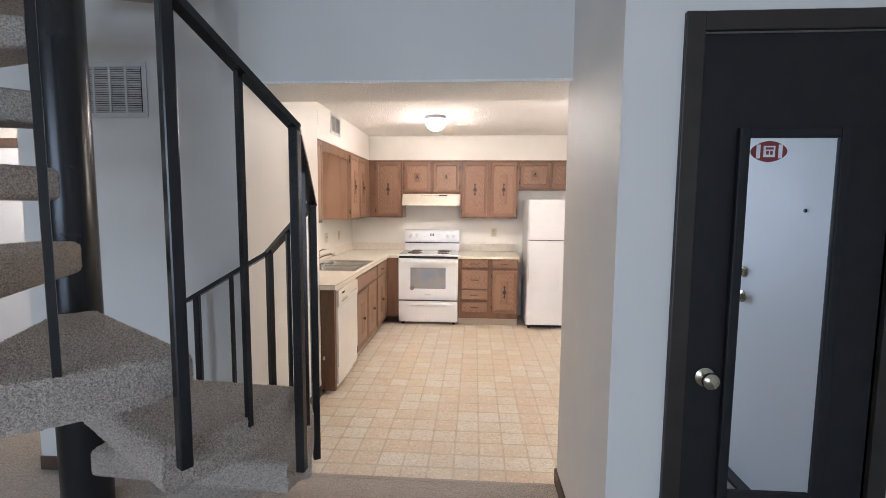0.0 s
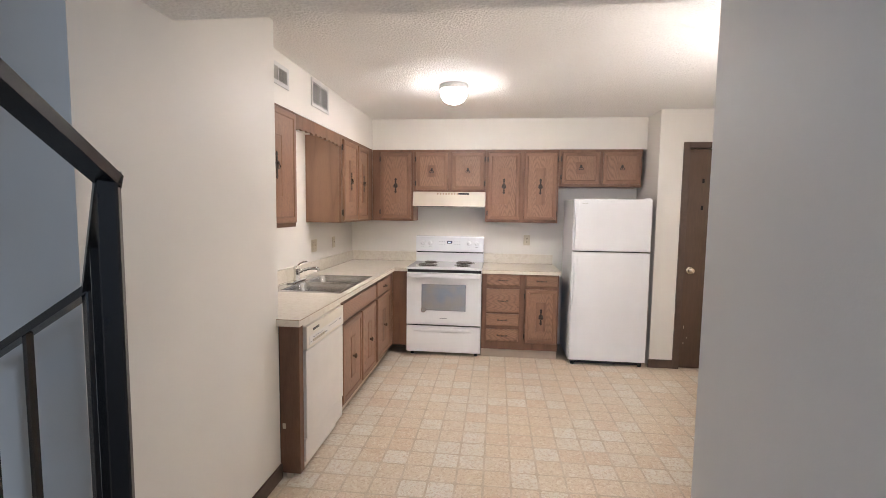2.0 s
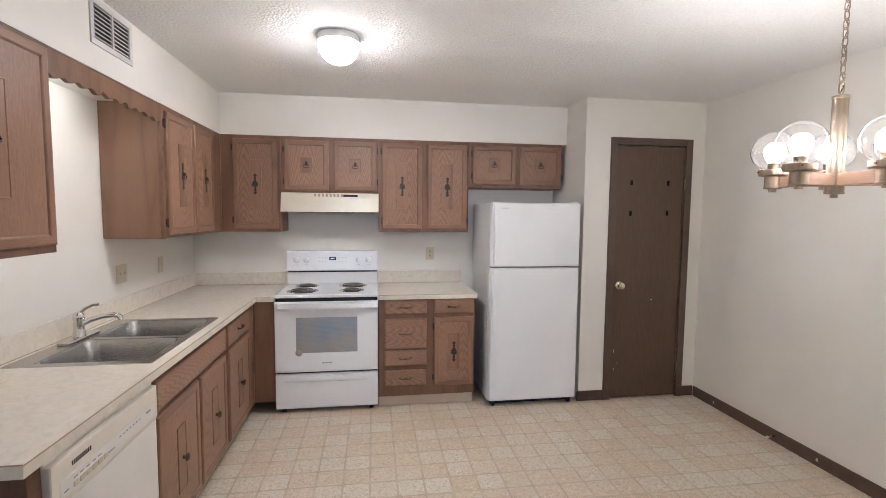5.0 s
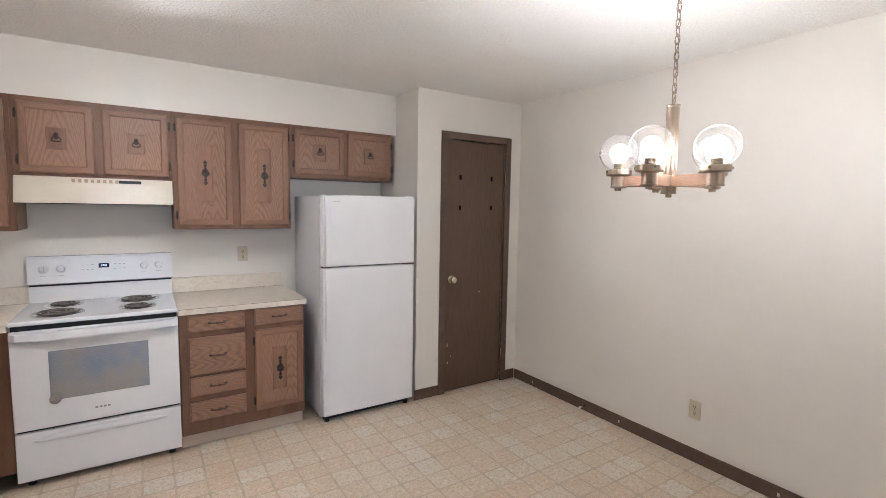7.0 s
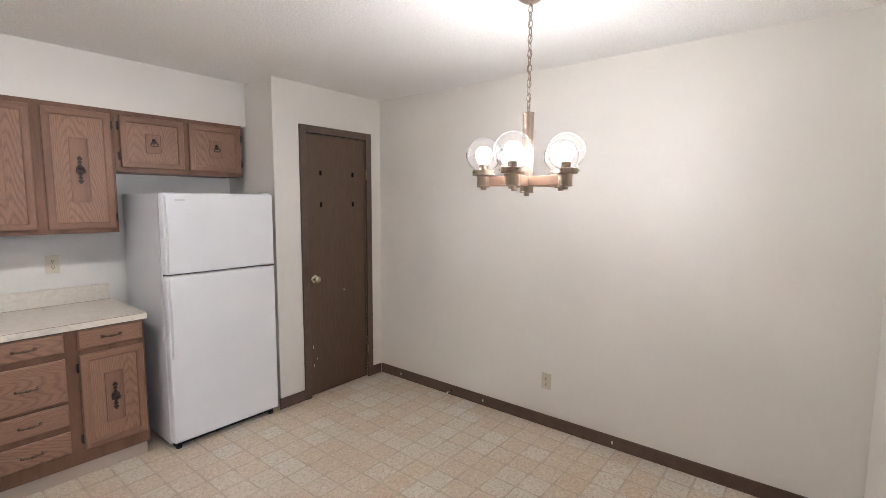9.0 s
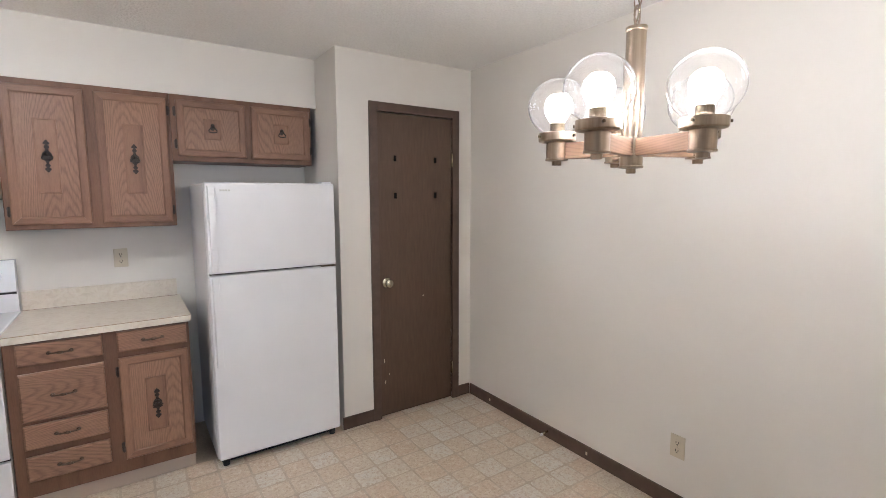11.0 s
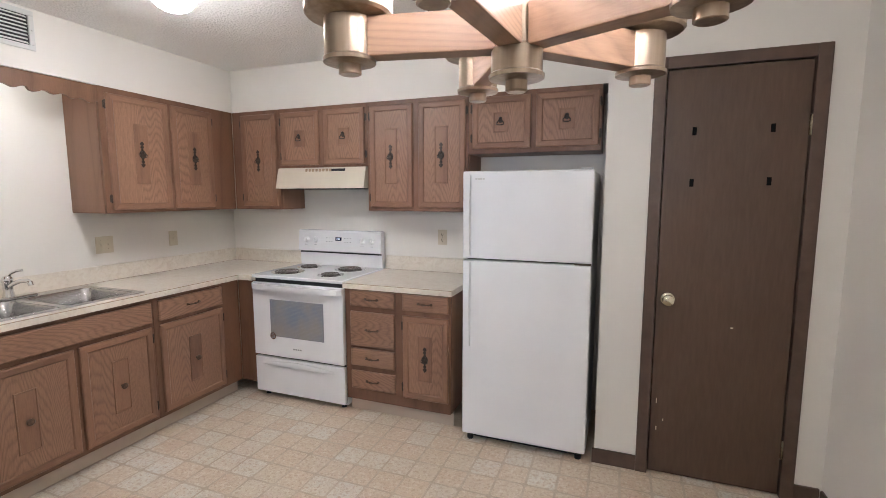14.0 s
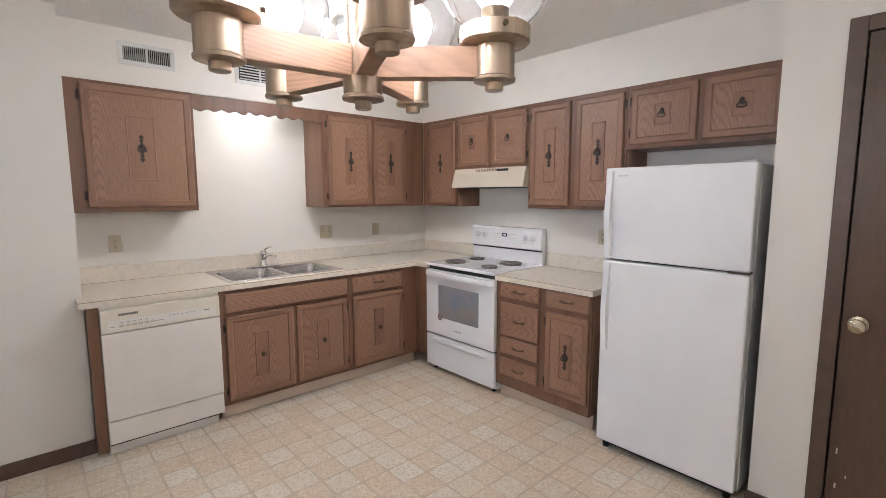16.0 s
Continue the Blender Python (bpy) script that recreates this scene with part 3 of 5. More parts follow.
def pull(style, x, z, parent):
    """Handles on a door or drawer front at y = 0."""
    bm = bmesh.new()
    if style == "plate":
        backplate(bm, 0.165, 0.044)
        lathe(bm, [(0.010, 0), (0.011, 0.006), (0.007, 0.012), (0.002, 0.014)], Matrix.Translation((0, -0.003, 0.012)) @ Matrix.Rotation(radians(90), 4, "X"), 12)
        tube(bm, BAIL, 0.0032, 8, True)
        what = "ornate dark iron ring pull on a long plate"
    elif style == "ring":
        slab(bm, [(0.011 * math.cos(a) * (1.0 - 0.35 * math.sin(a)), 0.020 * math.sin(a) + 0.014) for a in [2 * math.pi * i / 12 for i in range(12)]], "y", -0.004, 0)
        lathe(bm, [(0.010, 0), (0.011, 0.006), (0.006, 0.014)], Matrix.Translation((0, -0.003, 0.022)) @ Matrix.Rotation(radians(90), 4, "X"), 12)
        tube(bm, BAIL, 0.0034, 8, True)
        what = "dark iron ring pull"
    elif style == "knob":
        lathe(bm, [(0.008, 0), (0.008, 0.012), (0.017, 0.016), (0.018, 0.022), (0.013, 0.028), (0.004, 0.030)], Matrix.Rotation(radians(90), 4, "X"), 16)
        what = "small round bronze knob"
    else:
        tube(bm, [(-0.045, -0.004, 0), (-0.04, -0.016, 0), (-0.02, -0.021, 0), (0, -0.022, 0.001), (0.02, -0.021, 0), (0.04, -0.016, 0), (0.045, -0.004, 0)], 0.0042, 8)
        for sx in (-1, 1):
            lathe(bm, [(0.009, 0), (0.009, 0.003), (0.005, 0.007)], Matrix.Translation((sx * 0.043, 0, 0)) @ Matrix.Rotation(radians(90), 4, "X"), 10)
        lathe(bm, [(0.006, -0.012), (0.0075, 0), (0.006, 0.012)], Matrix.Translation((0, -0.022, 0)) @ Matrix.Rotation(radians(90), 4, "Y"), 8)
        what = "curved dark bronze bar pull"
    ob = part("handle", bm, M["bronze"] if style in ("knob", "bar") else M["iron"], parent, what)
    ob.location = (x, -0.018, z)
    return ob


def cabinet_door(parent, x0, x1, z0, z1, style, hinge_side):
    """A framed oak door with a sunk field, a small raised panel and its ironwork."""
    w, h = x1 - x0, z1 - z0
    d = part("door", boxm(0.003, w - 0.003, -0.010, 0, 0.003, h - 0.003), M["oak_stile"], parent)
    d.location = (x0, 0, z0)
    rim = 0.044
    section = [(0.0, -0.001), (0.0, -0.012), (0.004, -0.0175), (0.010, -0.019), (rim - 0.010, -0.019), (rim - 0.006, -0.0175), (rim - 0.001, -0.0125), (rim, -0.009)]
    for nm, mat, length, shift in (("stile", "oak_stile", h, (0, 0)), ("stile", "oak_stile", h, (w, 0)), ("rail", "oak_rail", w, (0, 0)), ("rail", "oak_rail", w, (0, h))):
        bm = bmesh.new()
        rows = []
        for e in (0, 1):
            row = []
            for u, y in section:
                run = u + 0.0003 if e == 0 else length - u - 0.0003
                if nm == "stile":
                    row.append(bm.verts.new((u if shift[0] == 0 else w - u, y, run)))
                else:
                    row.append(bm.verts.new((run, y, u if shift[1] == 0 else h - u)))
            rows.append(row)
        for i in range(len(section) - 1):
            bm.faces.new((rows[0][i], rows[0][i + 1], rows[1][i + 1], rows[1][i]))
        for row in rows:
            bm.faces.new(row)
        part(nm, bm, M[mat], d)
    tall = h > 0.45
    pw = 0.095 if w > 0.3 else 0.085
    ph = h * 0.54 if tall else 0.125
    if w > 0.5:
        pw = 0.15
    fld = part("panel", panel_rings(w - 2 * rim + 0.004, h - 2 * rim + 0.004, [(0, 0), (0, -0.0035), (0.010, -0.0040)]), M["oak_z"], d)
    fld.location = (rim - 0.002, -0.0100, rim - 0.002)
    bm = panel_rings(pw, ph, [(0, 0.0), (0.0, -0.0035), (0.002, -0.0048), (0.005, -0.0048), (0.007, -0.0026), (0.010, -0.0026)])
    cp = part("centre_panel", bm, M["oak_stile"], d)
    cp.location = (w / 2 - pw / 2, -0.0138, h / 2 - ph / 2)
    pull(style, w / 2, h / 2, d).location.y = -0.0185
    hx = -0.006 if hinge_side == "l" else w + 0.006
    for hz in (0.07, h - 0.07):
        hb = boxm(hx - 0.008, hx + 0.008, -0.008, 0.0, hz - 0.022, hz + 0.022, 0.002)
        lathe(hb, [(0.0045, hz - 0.027), (0.0045, hz + 0.027)], pose(hx, -0.009, 0), 8)
        part("hinge", hb, M["iron"], d, "dark exposed hinge")
    return d


def drawer(parent, x0, x1, z0, z1, handle=True, name="drawer"):
    w, h = x1 - x0, z1 - z0
    bm = panel_rings(w, h, [(0, 0), (0, -0.013), (0.007, -0.018), (0.014, -0.018)])
    d = part(name, bm, M["oak_x"], parent)
    d.location = (x0, 0, z0)
    if handle:
        pull("bar", w / 2, h / 2, d)
    return d


def cabinet(m, W_, D, z0, z1, label, category, group, kick=0.0, side=None, hollow=False):
    """An Empty at its base; front face at y = 0, depth along +y."""
    c = thing("cabinet", m, label, category, group)
    if hollow:
        part("face_frame", boxm(0, W_, 0.0, 0.02, z0 + kick, z1, 0.0015, 1), M["oak_frame"], c)
        for sx in (0, W_ - 0.018):
            part("side", boxm(sx, sx + 0.018, 0.02, D, z0 + kick, z1), M["oak_frame"], c)
        part("bottom", boxm(0.018, W_ - 0.018, 0.02, D, z0 + kick, z0 + kick + 0.018), M["oak_frame"], c)
    else:
        part("body", boxm(0, W_, 0.0, D, z0 + kick, z1, 0.0015, 1), M["oak_frame"], c)
    if kick:
        part("kick_board", boxm(0.0, W_, 0.055, 0.07, z0, z0 + kick), M["kick"], c, "pale bare kick board")
    if side:
        sx = 0 if side == "l" else W_
        part("side_panel", boxm(sx - 0.003, sx + 0.003, 0.02, D - 0.002, z0 + kick + 0.003, z1 - 0.003), M["oak_side"], c, "smooth reddish-brown veneer side")
    return c


UP, LO = "wall cabinets", "base cabinets"
ZT, ZB = 2.134, 1.373
# wall cabinets over the back run (front at y = 6.14)
YU = 6.14
c = cabinet(pose(-1.262, YU, 0), 0.452, YN - YU - 0.002, ZB, ZT, "oak wall cabinet in the corner with one tall door", "wall cabinet", UP, side="r")
cabinet_door(c, 0.093, 0.428, 0.025 + ZB, ZT - 0.030, "plate", "l")
c = cabinet(pose(-0.809, YU, 0), 0.774, YN - YU - 0.002, 1.690, ZT, "short oak wall cabinet with two doors over the range hood", "wall cabinet", UP)
cabinet_door(c, 0.028, 0.372, 1.708, ZT - 0.030, "ring", "l")
cabinet_door(c, 0.414, 0.756, 1.708, ZT - 0.030, "ring", "r")
c = cabinet(pose(-0.034, YU, 0), 0.752, YN - YU - 0.002, ZB, ZT, "tall oak wall cabinet with two doors and iron pulls", "wall cabinet", UP, side="r")
cabinet_door(c, 0.026, 0.355, 0.025 + ZB, ZT - 0.030, "plate", "l")
cabinet_door(c, 0.400, 0.735, 0.025 + ZB, ZT - 0.030, "plate", "r")
c = cabinet(pose(0.719, YU, 0), 0.826, YN - YU - 0.002, 1.752, ZT, "short oak wall cabinet with two doors over the refrigerator", "wall cabinet", UP)
cabinet_door(c, 0.028, 0.408, 1.780, ZT - 0.028, "ring", "l")
cabinet_door(c, 0.440, 0.812, 1.780, ZT - 0.028, "ring", "r")
# wall cabinets over the sink run (front at x = -1.262, turned to face the room)
XU = -1.262
c = cabinet(pose(XU, 3.523, 0, 0, 0, 90), 0.667, XU - XW - 0.002, ZB, ZT, "oak wall cabinet with one wide door beside the sink valance", "wall cabinet", UP, side="r")
cabinet_door(c, 0.078, 0.648, ZB + 0.028, ZT - 0.020, "plate", "l")
c = cabinet(pose(XU, 5.110, 0, 0, 0, 90), 1.028, XU - XW - 0.002, ZB, ZT, "oak wall cabinet with two doors and a plain corner filler", "wall cabinet", UP, side="l")
cabinet_door(c, 0.036, 0.445, ZB + 0.020, ZT - 0.035, "plate", "l")
cabinet_door(c, 0.470, 0.812, ZB + 0.020, ZT - 0.035, "plate", "r")
# scalloped valance between them
y0, y1 = 4.1905, 5.1095
low = []
n = 96
for i in range(n + 1):
    u = i / n
    s = u * (y1 - y0)
    mid = abs(u - 0.5)
    low.append((y0 + s, 2.036 + 0.007 * math.cos(2 * math.pi * s / 0.092) + (0.012 if mid < 0.12 else 0.0) - 0.006 * math.cos(4 * math.pi * u)))
val = thing("valance", pose(0, 0, 0), "oak valance board with a scalloped lower edge above the sink", "valance")
part("board", slab(bmesh.new(), low + [(y1, 2.130), (y0, 2.130)], "x", XU - 0.020, XU - 0.001), M["oak_frame"], val)
sl = thing("sink_light", pose(-1.345, 4.62, 2.10), "lit tube lamp hidden behind the sink valance", "lamp")
part("housing", boxm(-0.05, 0.05, -0.26, 0.26, 0.004, 0.034, 0.004), M["vent"], sl)
part("tube", tube(bmesh.new(), [(0, -0.22, -0.010), (0, 0.22, -0.010)], 0.013, 12), M["sink_tube"], sl, "glowing white tube")

# base cabinets
YB, XB = 5.815, -0.965
c = cabinet(pose(-0.042, YB, 0), 0.757, YN - YB - 0.002, 0, 0.868, "oak base cabinet with five drawers and one door", "base cabinet", LO, kick=0.098, side="r")
for a, b in ((0.752, 0.858), (0.480, 0.715), (0.343, 0.462), (0.182, 0.306)):
    drawer(c, 0.045, 0.372, a, b)
drawer(c, 0.432, 0.745, 0.752, 0.858)
cabinet_door(c, 0.432, 0.745, 0.172, 0.720, "plate", "l")
c = cabinet(pose(XB, 4.196, 0, 0, 0, 90), 0.936, XB - XW - 0.002, 0, 0.868, "oak sink base cabinet with two doors under a false front", "base cabinet", LO, kick=0.098, hollow=True)
drawer(c, 0.030, 0.920, 0.715, 0.842, False, "false_front")
cabinet_door(c, 0.030, 0.482, 0.125, 0.690, "knob", "l")
cabinet_door(c, 0.505, 0.915, 0.125, 0.690, "knob", "r")
c = cabinet(pose(XB, 5.1335, 0, 0, 0, 90), 0.680, XB - XW - 0.002, 0, 0.868, "oak base cabinet with one drawer and one door", "base cabinet", LO, kick=0.098)
drawer(c, 0.030, 0.515, 0.715, 0.842)
cabinet_door(c, 0.030, 0.515, 0.125, 0.690, "knob", "r")
f = thing("filler_panel", pose(-0.964, YB, 0), "plain oak filler panel between corner and stove", "panel")
part("board", boxm(0.0, 0.151, 0.0, 0.02, 0.098, 0.868, 0.0015), M["oak_frame"], f)
f = thing("end_panel", pose(-1.068, 3.523, 0), "oak end panel beside the dishwasher with a chipped edge", "panel")
part("board", boxm(0.0, 0.112, 0.0, 0.0525, 0.03, 0.868, 0.002), M["oak_frame"], f)
part("chip", boxm(0.012, 0.03, -0.0015, 0.002, 0.285, 0.315), M["plate"], f, "pale chipped spot")
part("wood_block", boxm(0.03, 0.06, 0.004, 0.03, 0.0, 0.03), M["plate"], f, "bare wood shim under the panel")

# ---- worktop and sink ----
ZK = 0.906
top = thing("worktop", pose(0, 0, 0), "cream marbled laminate worktop with backsplash and brown edge lines", "worktop")
bm = bmesh.new()
SX0, SX1, SY0, SY1 = -1.515, -1.005, 4.29, 5.09
box(bm, XW, SX0, 3.523, YN - 0.001, 0.868, ZK)
box(bm, SX1, -0.9375, 3.488, 5.79, 0.868, ZK)
box(bm, SX0, SX1, 3.523, SY0, 0.868, ZK)
box(bm, SX0, SX1, SY1, YN - 0.001, 0.868, ZK)
box(bm, SX1, -0.815, 5.79, YN - 0.001, 0.868, ZK)
box(bm, -1.067, SX1, 3.488, 3.523, 0.868, ZK)
part("top", bm, M["laminate"], top)
part("backsplash", boxm(XW + 0.0005, XW + 0.019, 3.523, YN - 0.02, ZK, 1.014, 0.003), M["laminate"], top)
part("backsplash", boxm(XW + 0.019, -0.815, YN - 0.0195, YN - 0.0005, ZK, 1.014, 0.003), M["laminate"], top)
for a in ((-0.9385, -0.9365, 3.488, 5.79, ZK - 0.006, ZK - 0.0025), (XW + 0.019, XW + 0.022, 3.523, YN - 0.02, ZK, ZK + 0.002), (XW + 0.022, -0.815, YN - 0.022, YN - 0.0195, ZK, ZK + 0.002), (-1.067, -0.9375, 3.4865, 3.4885, ZK - 0.003, ZK + 0.0006)):
    part("edge_line", boxm(*a), M["seam"], top, "thin brown edge line")
top2 = thing("worktop", pose(0, 0, 0), "short cream laminate worktop between stove and refrigerator", "worktop")
part("top", boxm(-0.046, 0.728, 5.79, YN - 0.001, 0.868, ZK, 0.002), M["laminate"], top2)
part("backsplash", boxm(-0.046, 0.715, YN - 0.0195, YN - 0.0005, ZK, 1.014, 0.003), M["laminate"], top2)
for a in ((-0.046, 0.728, 5.7885, 5.7905, ZK - 0.004, ZK - 0.001), (-0.046, 0.715, YN - 0.022, YN - 0.0195, ZK, ZK + 0.002)):
    part("edge_line", boxm(*a), M["seam"], top2, "thin brown edge line")


def basin(bm, x0, x1, y0, y1, depth):
    """An open rounded bowl hanging from the rim."""
    def ring(inset, z, r, k=5):
        pts = []
        for cx, cy, a0 in ((x1 - inset - r, y1 - inset - r, 0), (x0 + inset + r, y1 - inset - r, 90), (x0 + inset + r, y0 + inset + r, 180), (x1 - inset - r, y0 + inset + r, 270)):
            for i in range(k + 1):
                a = radians(a0 + 90 * i / k)
                pts.append(bm.verts.new((cx + r * math.cos(a), cy + r * math.sin(a), z)))
        return pts
    rs = [ring(-0.012, ZK + 0.005, 0.06), ring(0.0, ZK + 0.003, 0.05), ring(0.006, ZK - 0.02, 0.05), ring(0.014, ZK - depth + 0.03, 0.05), ring(0.04, ZK - depth, 0.05)]
    for a, b in zip(rs, rs[1:]):
        for i in range(len(a)):
            f = bm.faces.new((a[i], a[(i + 1) % len(a)], b[(i + 1) % len(a)], b[i]))
            f.smooth = True
    bm.faces.new(rs[-1])
    return rs[0]


sink = thing("sink", pose(0, 0, 0), "stainless steel double-bowl kitchen sink set in the worktop", "sink")
bm = bmesh.new()
X0, X1, Y0, Y1 = -1.535, -0.983, 4.272, 5.108
bx0, bx1 = -1.44, -1.02
ya, yb, yc, yd = 4.305, 4.672, 4.708, 5.075
box(bm, X0, bx0 - 0.0, Y0, Y1, ZK - 0.002, ZK + 0.005, 0.002, 1)
box(bm, bx1, X1, Y0, Y1, ZK - 0.002, ZK + 0.005, 0.002, 1)
for p, q in ((Y0, ya), (yb, yc), (yd, Y1)):
    box(bm, bx0 - 0.002, bx1 + 0.002, p, q, ZK - 0.002, ZK + 0.005)
part("rim", bm, M["steel"], sink)
for p, q in ((ya, yb), (yc, yd)):
    bm = bmesh.new()
    basin(bm, bx0, bx1, p, q, 0.17)
    bowl = part("bowl", bm, M["steel"], sink)
    part("drain", lathe(bmesh.new(), [(0.045, 0), (0.045, 0.004), (0.03, 0.003), (0.012, 0.004)], pose((bx0 + bx1) / 2, (p + q) / 2, ZK - 0.1695)), M["chrome"], bowl, "round chrome strainer")
fau = thing("faucet", pose(-1.487, 4.69, ZK + 0.005), "chrome single-lever kitchen faucet behind the sink", "faucet")
bm = boxm(-0.028, 0.028, -0.125, 0.125, 0, 0.016, 0.006)
part("deck_plate", bm, M["chrome"], fau)
part("body", lathe(bmesh.new(), [(0.028, 0.012), (0.026, 0.03), (0.023, 0.045), (0.023, 0.095), (0.026, 0.100), (0.026, 0.118), (0.018, 0.130), (0.004, 0.134)], n=20), M["chrome"], fau)
part("spout", tube(bmesh.new(), [(0.012, 0, 0.072), (0.05, 0.005, 0.092), (0.10, 0.010, 0.108), (0.15, 0.015, 0.112), (0.172, 0.017, 0.104), (0.176, 0.018, 0.088)], 0.0125, 12), M["chrome"], fau)
part("lever", tube(bmesh.new(), [(0, 0, 0.122), (0.022, 0.012, 0.146), (0.050, 0.024, 0.160), (0.075, 0.034, 0.163)], 0.0075, 10), M["chrome"], fau)

# ---- stove ----
sx0, sx1, sf = -0.810, -0.048, 5.80
sw = sx1 - sx0
stove = thing("stove", pose(sx0, sf, 0), "white freestanding electric coil range", "stove")
part("body", boxm(0.0, sw, 0.03, 0.60, 0.03, 0.885, 0.003), M["enamel"], stove)
part("seal_line", boxm(0.004, sw - 0.004, 0.022, 0.032, 0.05, 0.89), M["gap"], stove, "dark gap round the doors")
part("cooktop", boxm(-0.002, sw + 0.002, -0.012, 0.575, 0.893, 0.916, 0.008, 3), M["enamel"], stove)
part("drawer", boxm(0.0, sw, -0.006, 0.024, 0.045, 0.310, 0.006), M["enamel"], stove)
bm = bmesh.new()
rows = []
for i in range(25):
    u = i / 24
    x, half, out = 0.07 + 0.62 * u, 0.004 + 0.020 * math.sin(math.pi * u) ** 0.6, 0.003 + 0.013 * math.sin(math.pi * u) ** 0.5
    mid = 0.262 + 0.010 * math.sin(math.pi * u)
    rows.append([bm.verts.new((x, -0.0055 - out * math.sin(math.pi * k / 6), mid + half * math.cos(math.pi * k / 6))) for k in range(7)])
for p, q in zip(rows, rows[1:]):
    for k in range(6):
        bm.faces.new((p[k], p[k + 1], q[k + 1], q[k])).smooth = True
part("drawer_lip", bm, M["enamel"], stove)
od = part("oven_door", boxm(0.0, sw, -0.010, 0.024, 0.326, 0.862, 0.006), M["enamel"], stove)
part("window", boxm(0.155, 0.607, -0.0125, -0.009, 0.475, 0.745, 0.001), M["oven_glass"], od, "dark reflective oven window")
bm = bmesh.new()
for i in range(28):
    z = 0.482 + i * 0.0094
    box(bm, 0.160, 0.602, -0.0128, -0.0123, z, z + 0.0007)
tagged(part("window_lines", bm, M["grey_text"], od, "fine grey lines on the window"), kind="stuff")
bm = slab(bmesh.new(), [(0.002, -0.018), (0.03, -0.040), (0.12, -0.050), (sw / 2, -0.054), (sw - 0.12, -0.050), (sw - 0.03, -0.040), (sw - 0.002, -0.018), (sw - 0.002, -0.008), (sw - 0.03, -0.026), (0.03, -0.026), (0.002, -0.008)], "z", 0.815, 0.858)
bmesh.ops.bevel(bm, geom=[e for e in bm.edges if abs(e.verts[0].co.z - e.verts[1].co.z) < 1e-6], offset=0.006, segments=3, profile=0.5, affect="EDGES")
part("handle", bm, M["enamel"], od, "white bowed door handle")
bm = bmesh.new()
for k in range(4):
    box(bm, 0.345 + k * 0.019, 0.358 + k * 0.019, -0.0115, -0.0095, 0.390, 0.400)
part("badge", bm, M["grey_text"], od, "small grey maker's badge")
part("sticker", lathe(bmesh.new(), [(0.026, 0), (0.026, 0.0012)], Matrix.Translation((0.175, -0.0126, 0.478)) @ Matrix.Rotation(radians(90), 4, "X"), 20), M["sticker"], od, "round silver sticker on the window corner")
for i, half in enumerate((0.010, 0.016, 0.017, 0.014)):
    part("sticker_print", boxm(0.175 - half, 0.175 + half, -0.0146, -0.0136, 0.491 - i * 0.009, 0.4935 - i * 0.009), M["grey_text"], od, "grey bar of print")
# sloped back panel with knobs and clock
bm = slab(bmesh.new(), [(0.560, 0.914), (0.556, 1.026), (0.530, 1.034), (0.545, 1.188), (0.556, 1.202), (0.600, 1.202), (0.600, 0.914)], "x", 0.0, sw)
bg = part("backguard", bm, M["enamel"], stove)
part("shadow_line", boxm(0.004, sw - 0.004, 0.5505, 0.556, 1.017, 1.027), M["black"], bg, "black gap line")
lean = math.atan2(0.015, 0.154)


def on_guard(x, z):
    return Matrix.Translation((x, 0.530 + (z - 1.034) * 0.0974, z)) @ Matrix.Rotation(radians(90) - lean, 4, "X")


for kx in (0.078, 0.162, sw - 0.162, sw - 0.078):
    bm = lathe(bmesh.new(), [(0.026, 0), (0.026, 0.004), (0.021, 0.006), (0.019, 0.020), (0.016, 0.024), (0.002, 0.025)], on_guard(kx, 1.125), 20)
    kb = part("knob", bm, M["enamel"], bg, "white round control knob")
    bm = bmesh.new()
    box(bm, -0.005, 0.005, -0.02, 0.02, 0.0, 0.034, 0.002)
    bmesh.ops.transform(bm, matrix=on_guard(kx, 1.125), verts=bm.verts)
    part("grip", bm, M["enamel"], kb)
    bm = bmesh.new()
    for i in range(3):
        box(bm, -0.014 + i * 0.010, -0.008 + i * 0.010, -0.044, -0.041, 0, 0.0008)
    bmesh.ops.transform(bm, matrix=on_guard(kx, 1.125), verts=bm.verts)
    part("marking", bm, M["grey_text"], bg, "small grey marks")
bm = box(bmesh.new(), -0.028, 0.028, -0.014, 0.014, 0, 0.0015)
bmesh.ops.transform(bm, matrix=on_guard(sw / 2, 1.135), verts=bm.verts)
clk = part("clock_display", bm, M["clock"], bg, "blue-lit clock display")
bm = bmesh.new()
for dx in (-0.012, 0.0, 0.012):
    box(bm, dx - 0.004, dx + 0.003, -0.006, 0.006, 0.0014, 0.0020)
bmesh.ops.transform(bm, matrix=on_guard(sw / 2, 1.135), verts=bm.verts)
part("digits", bm, M["clock_digits"], clk, "pale clock digits")
bm = bmesh.new()
for dx in (-0.11, -0.085, -0.06, 0.06, 0.085, 0.11):
    for dz in (-0.018, 0.012):
        box(bm, dx - 0.006, dx + 0.006, dz - 0.0015, dz + 0.0015, 0, 0.0008)
bmesh.ops.transform(bm, matrix=on_guard(sw / 2, 1.13), verts=bm.verts)
tagged(part("marking", bm, M["grey_text"], bg, "small grey marks"), kind="stuff")


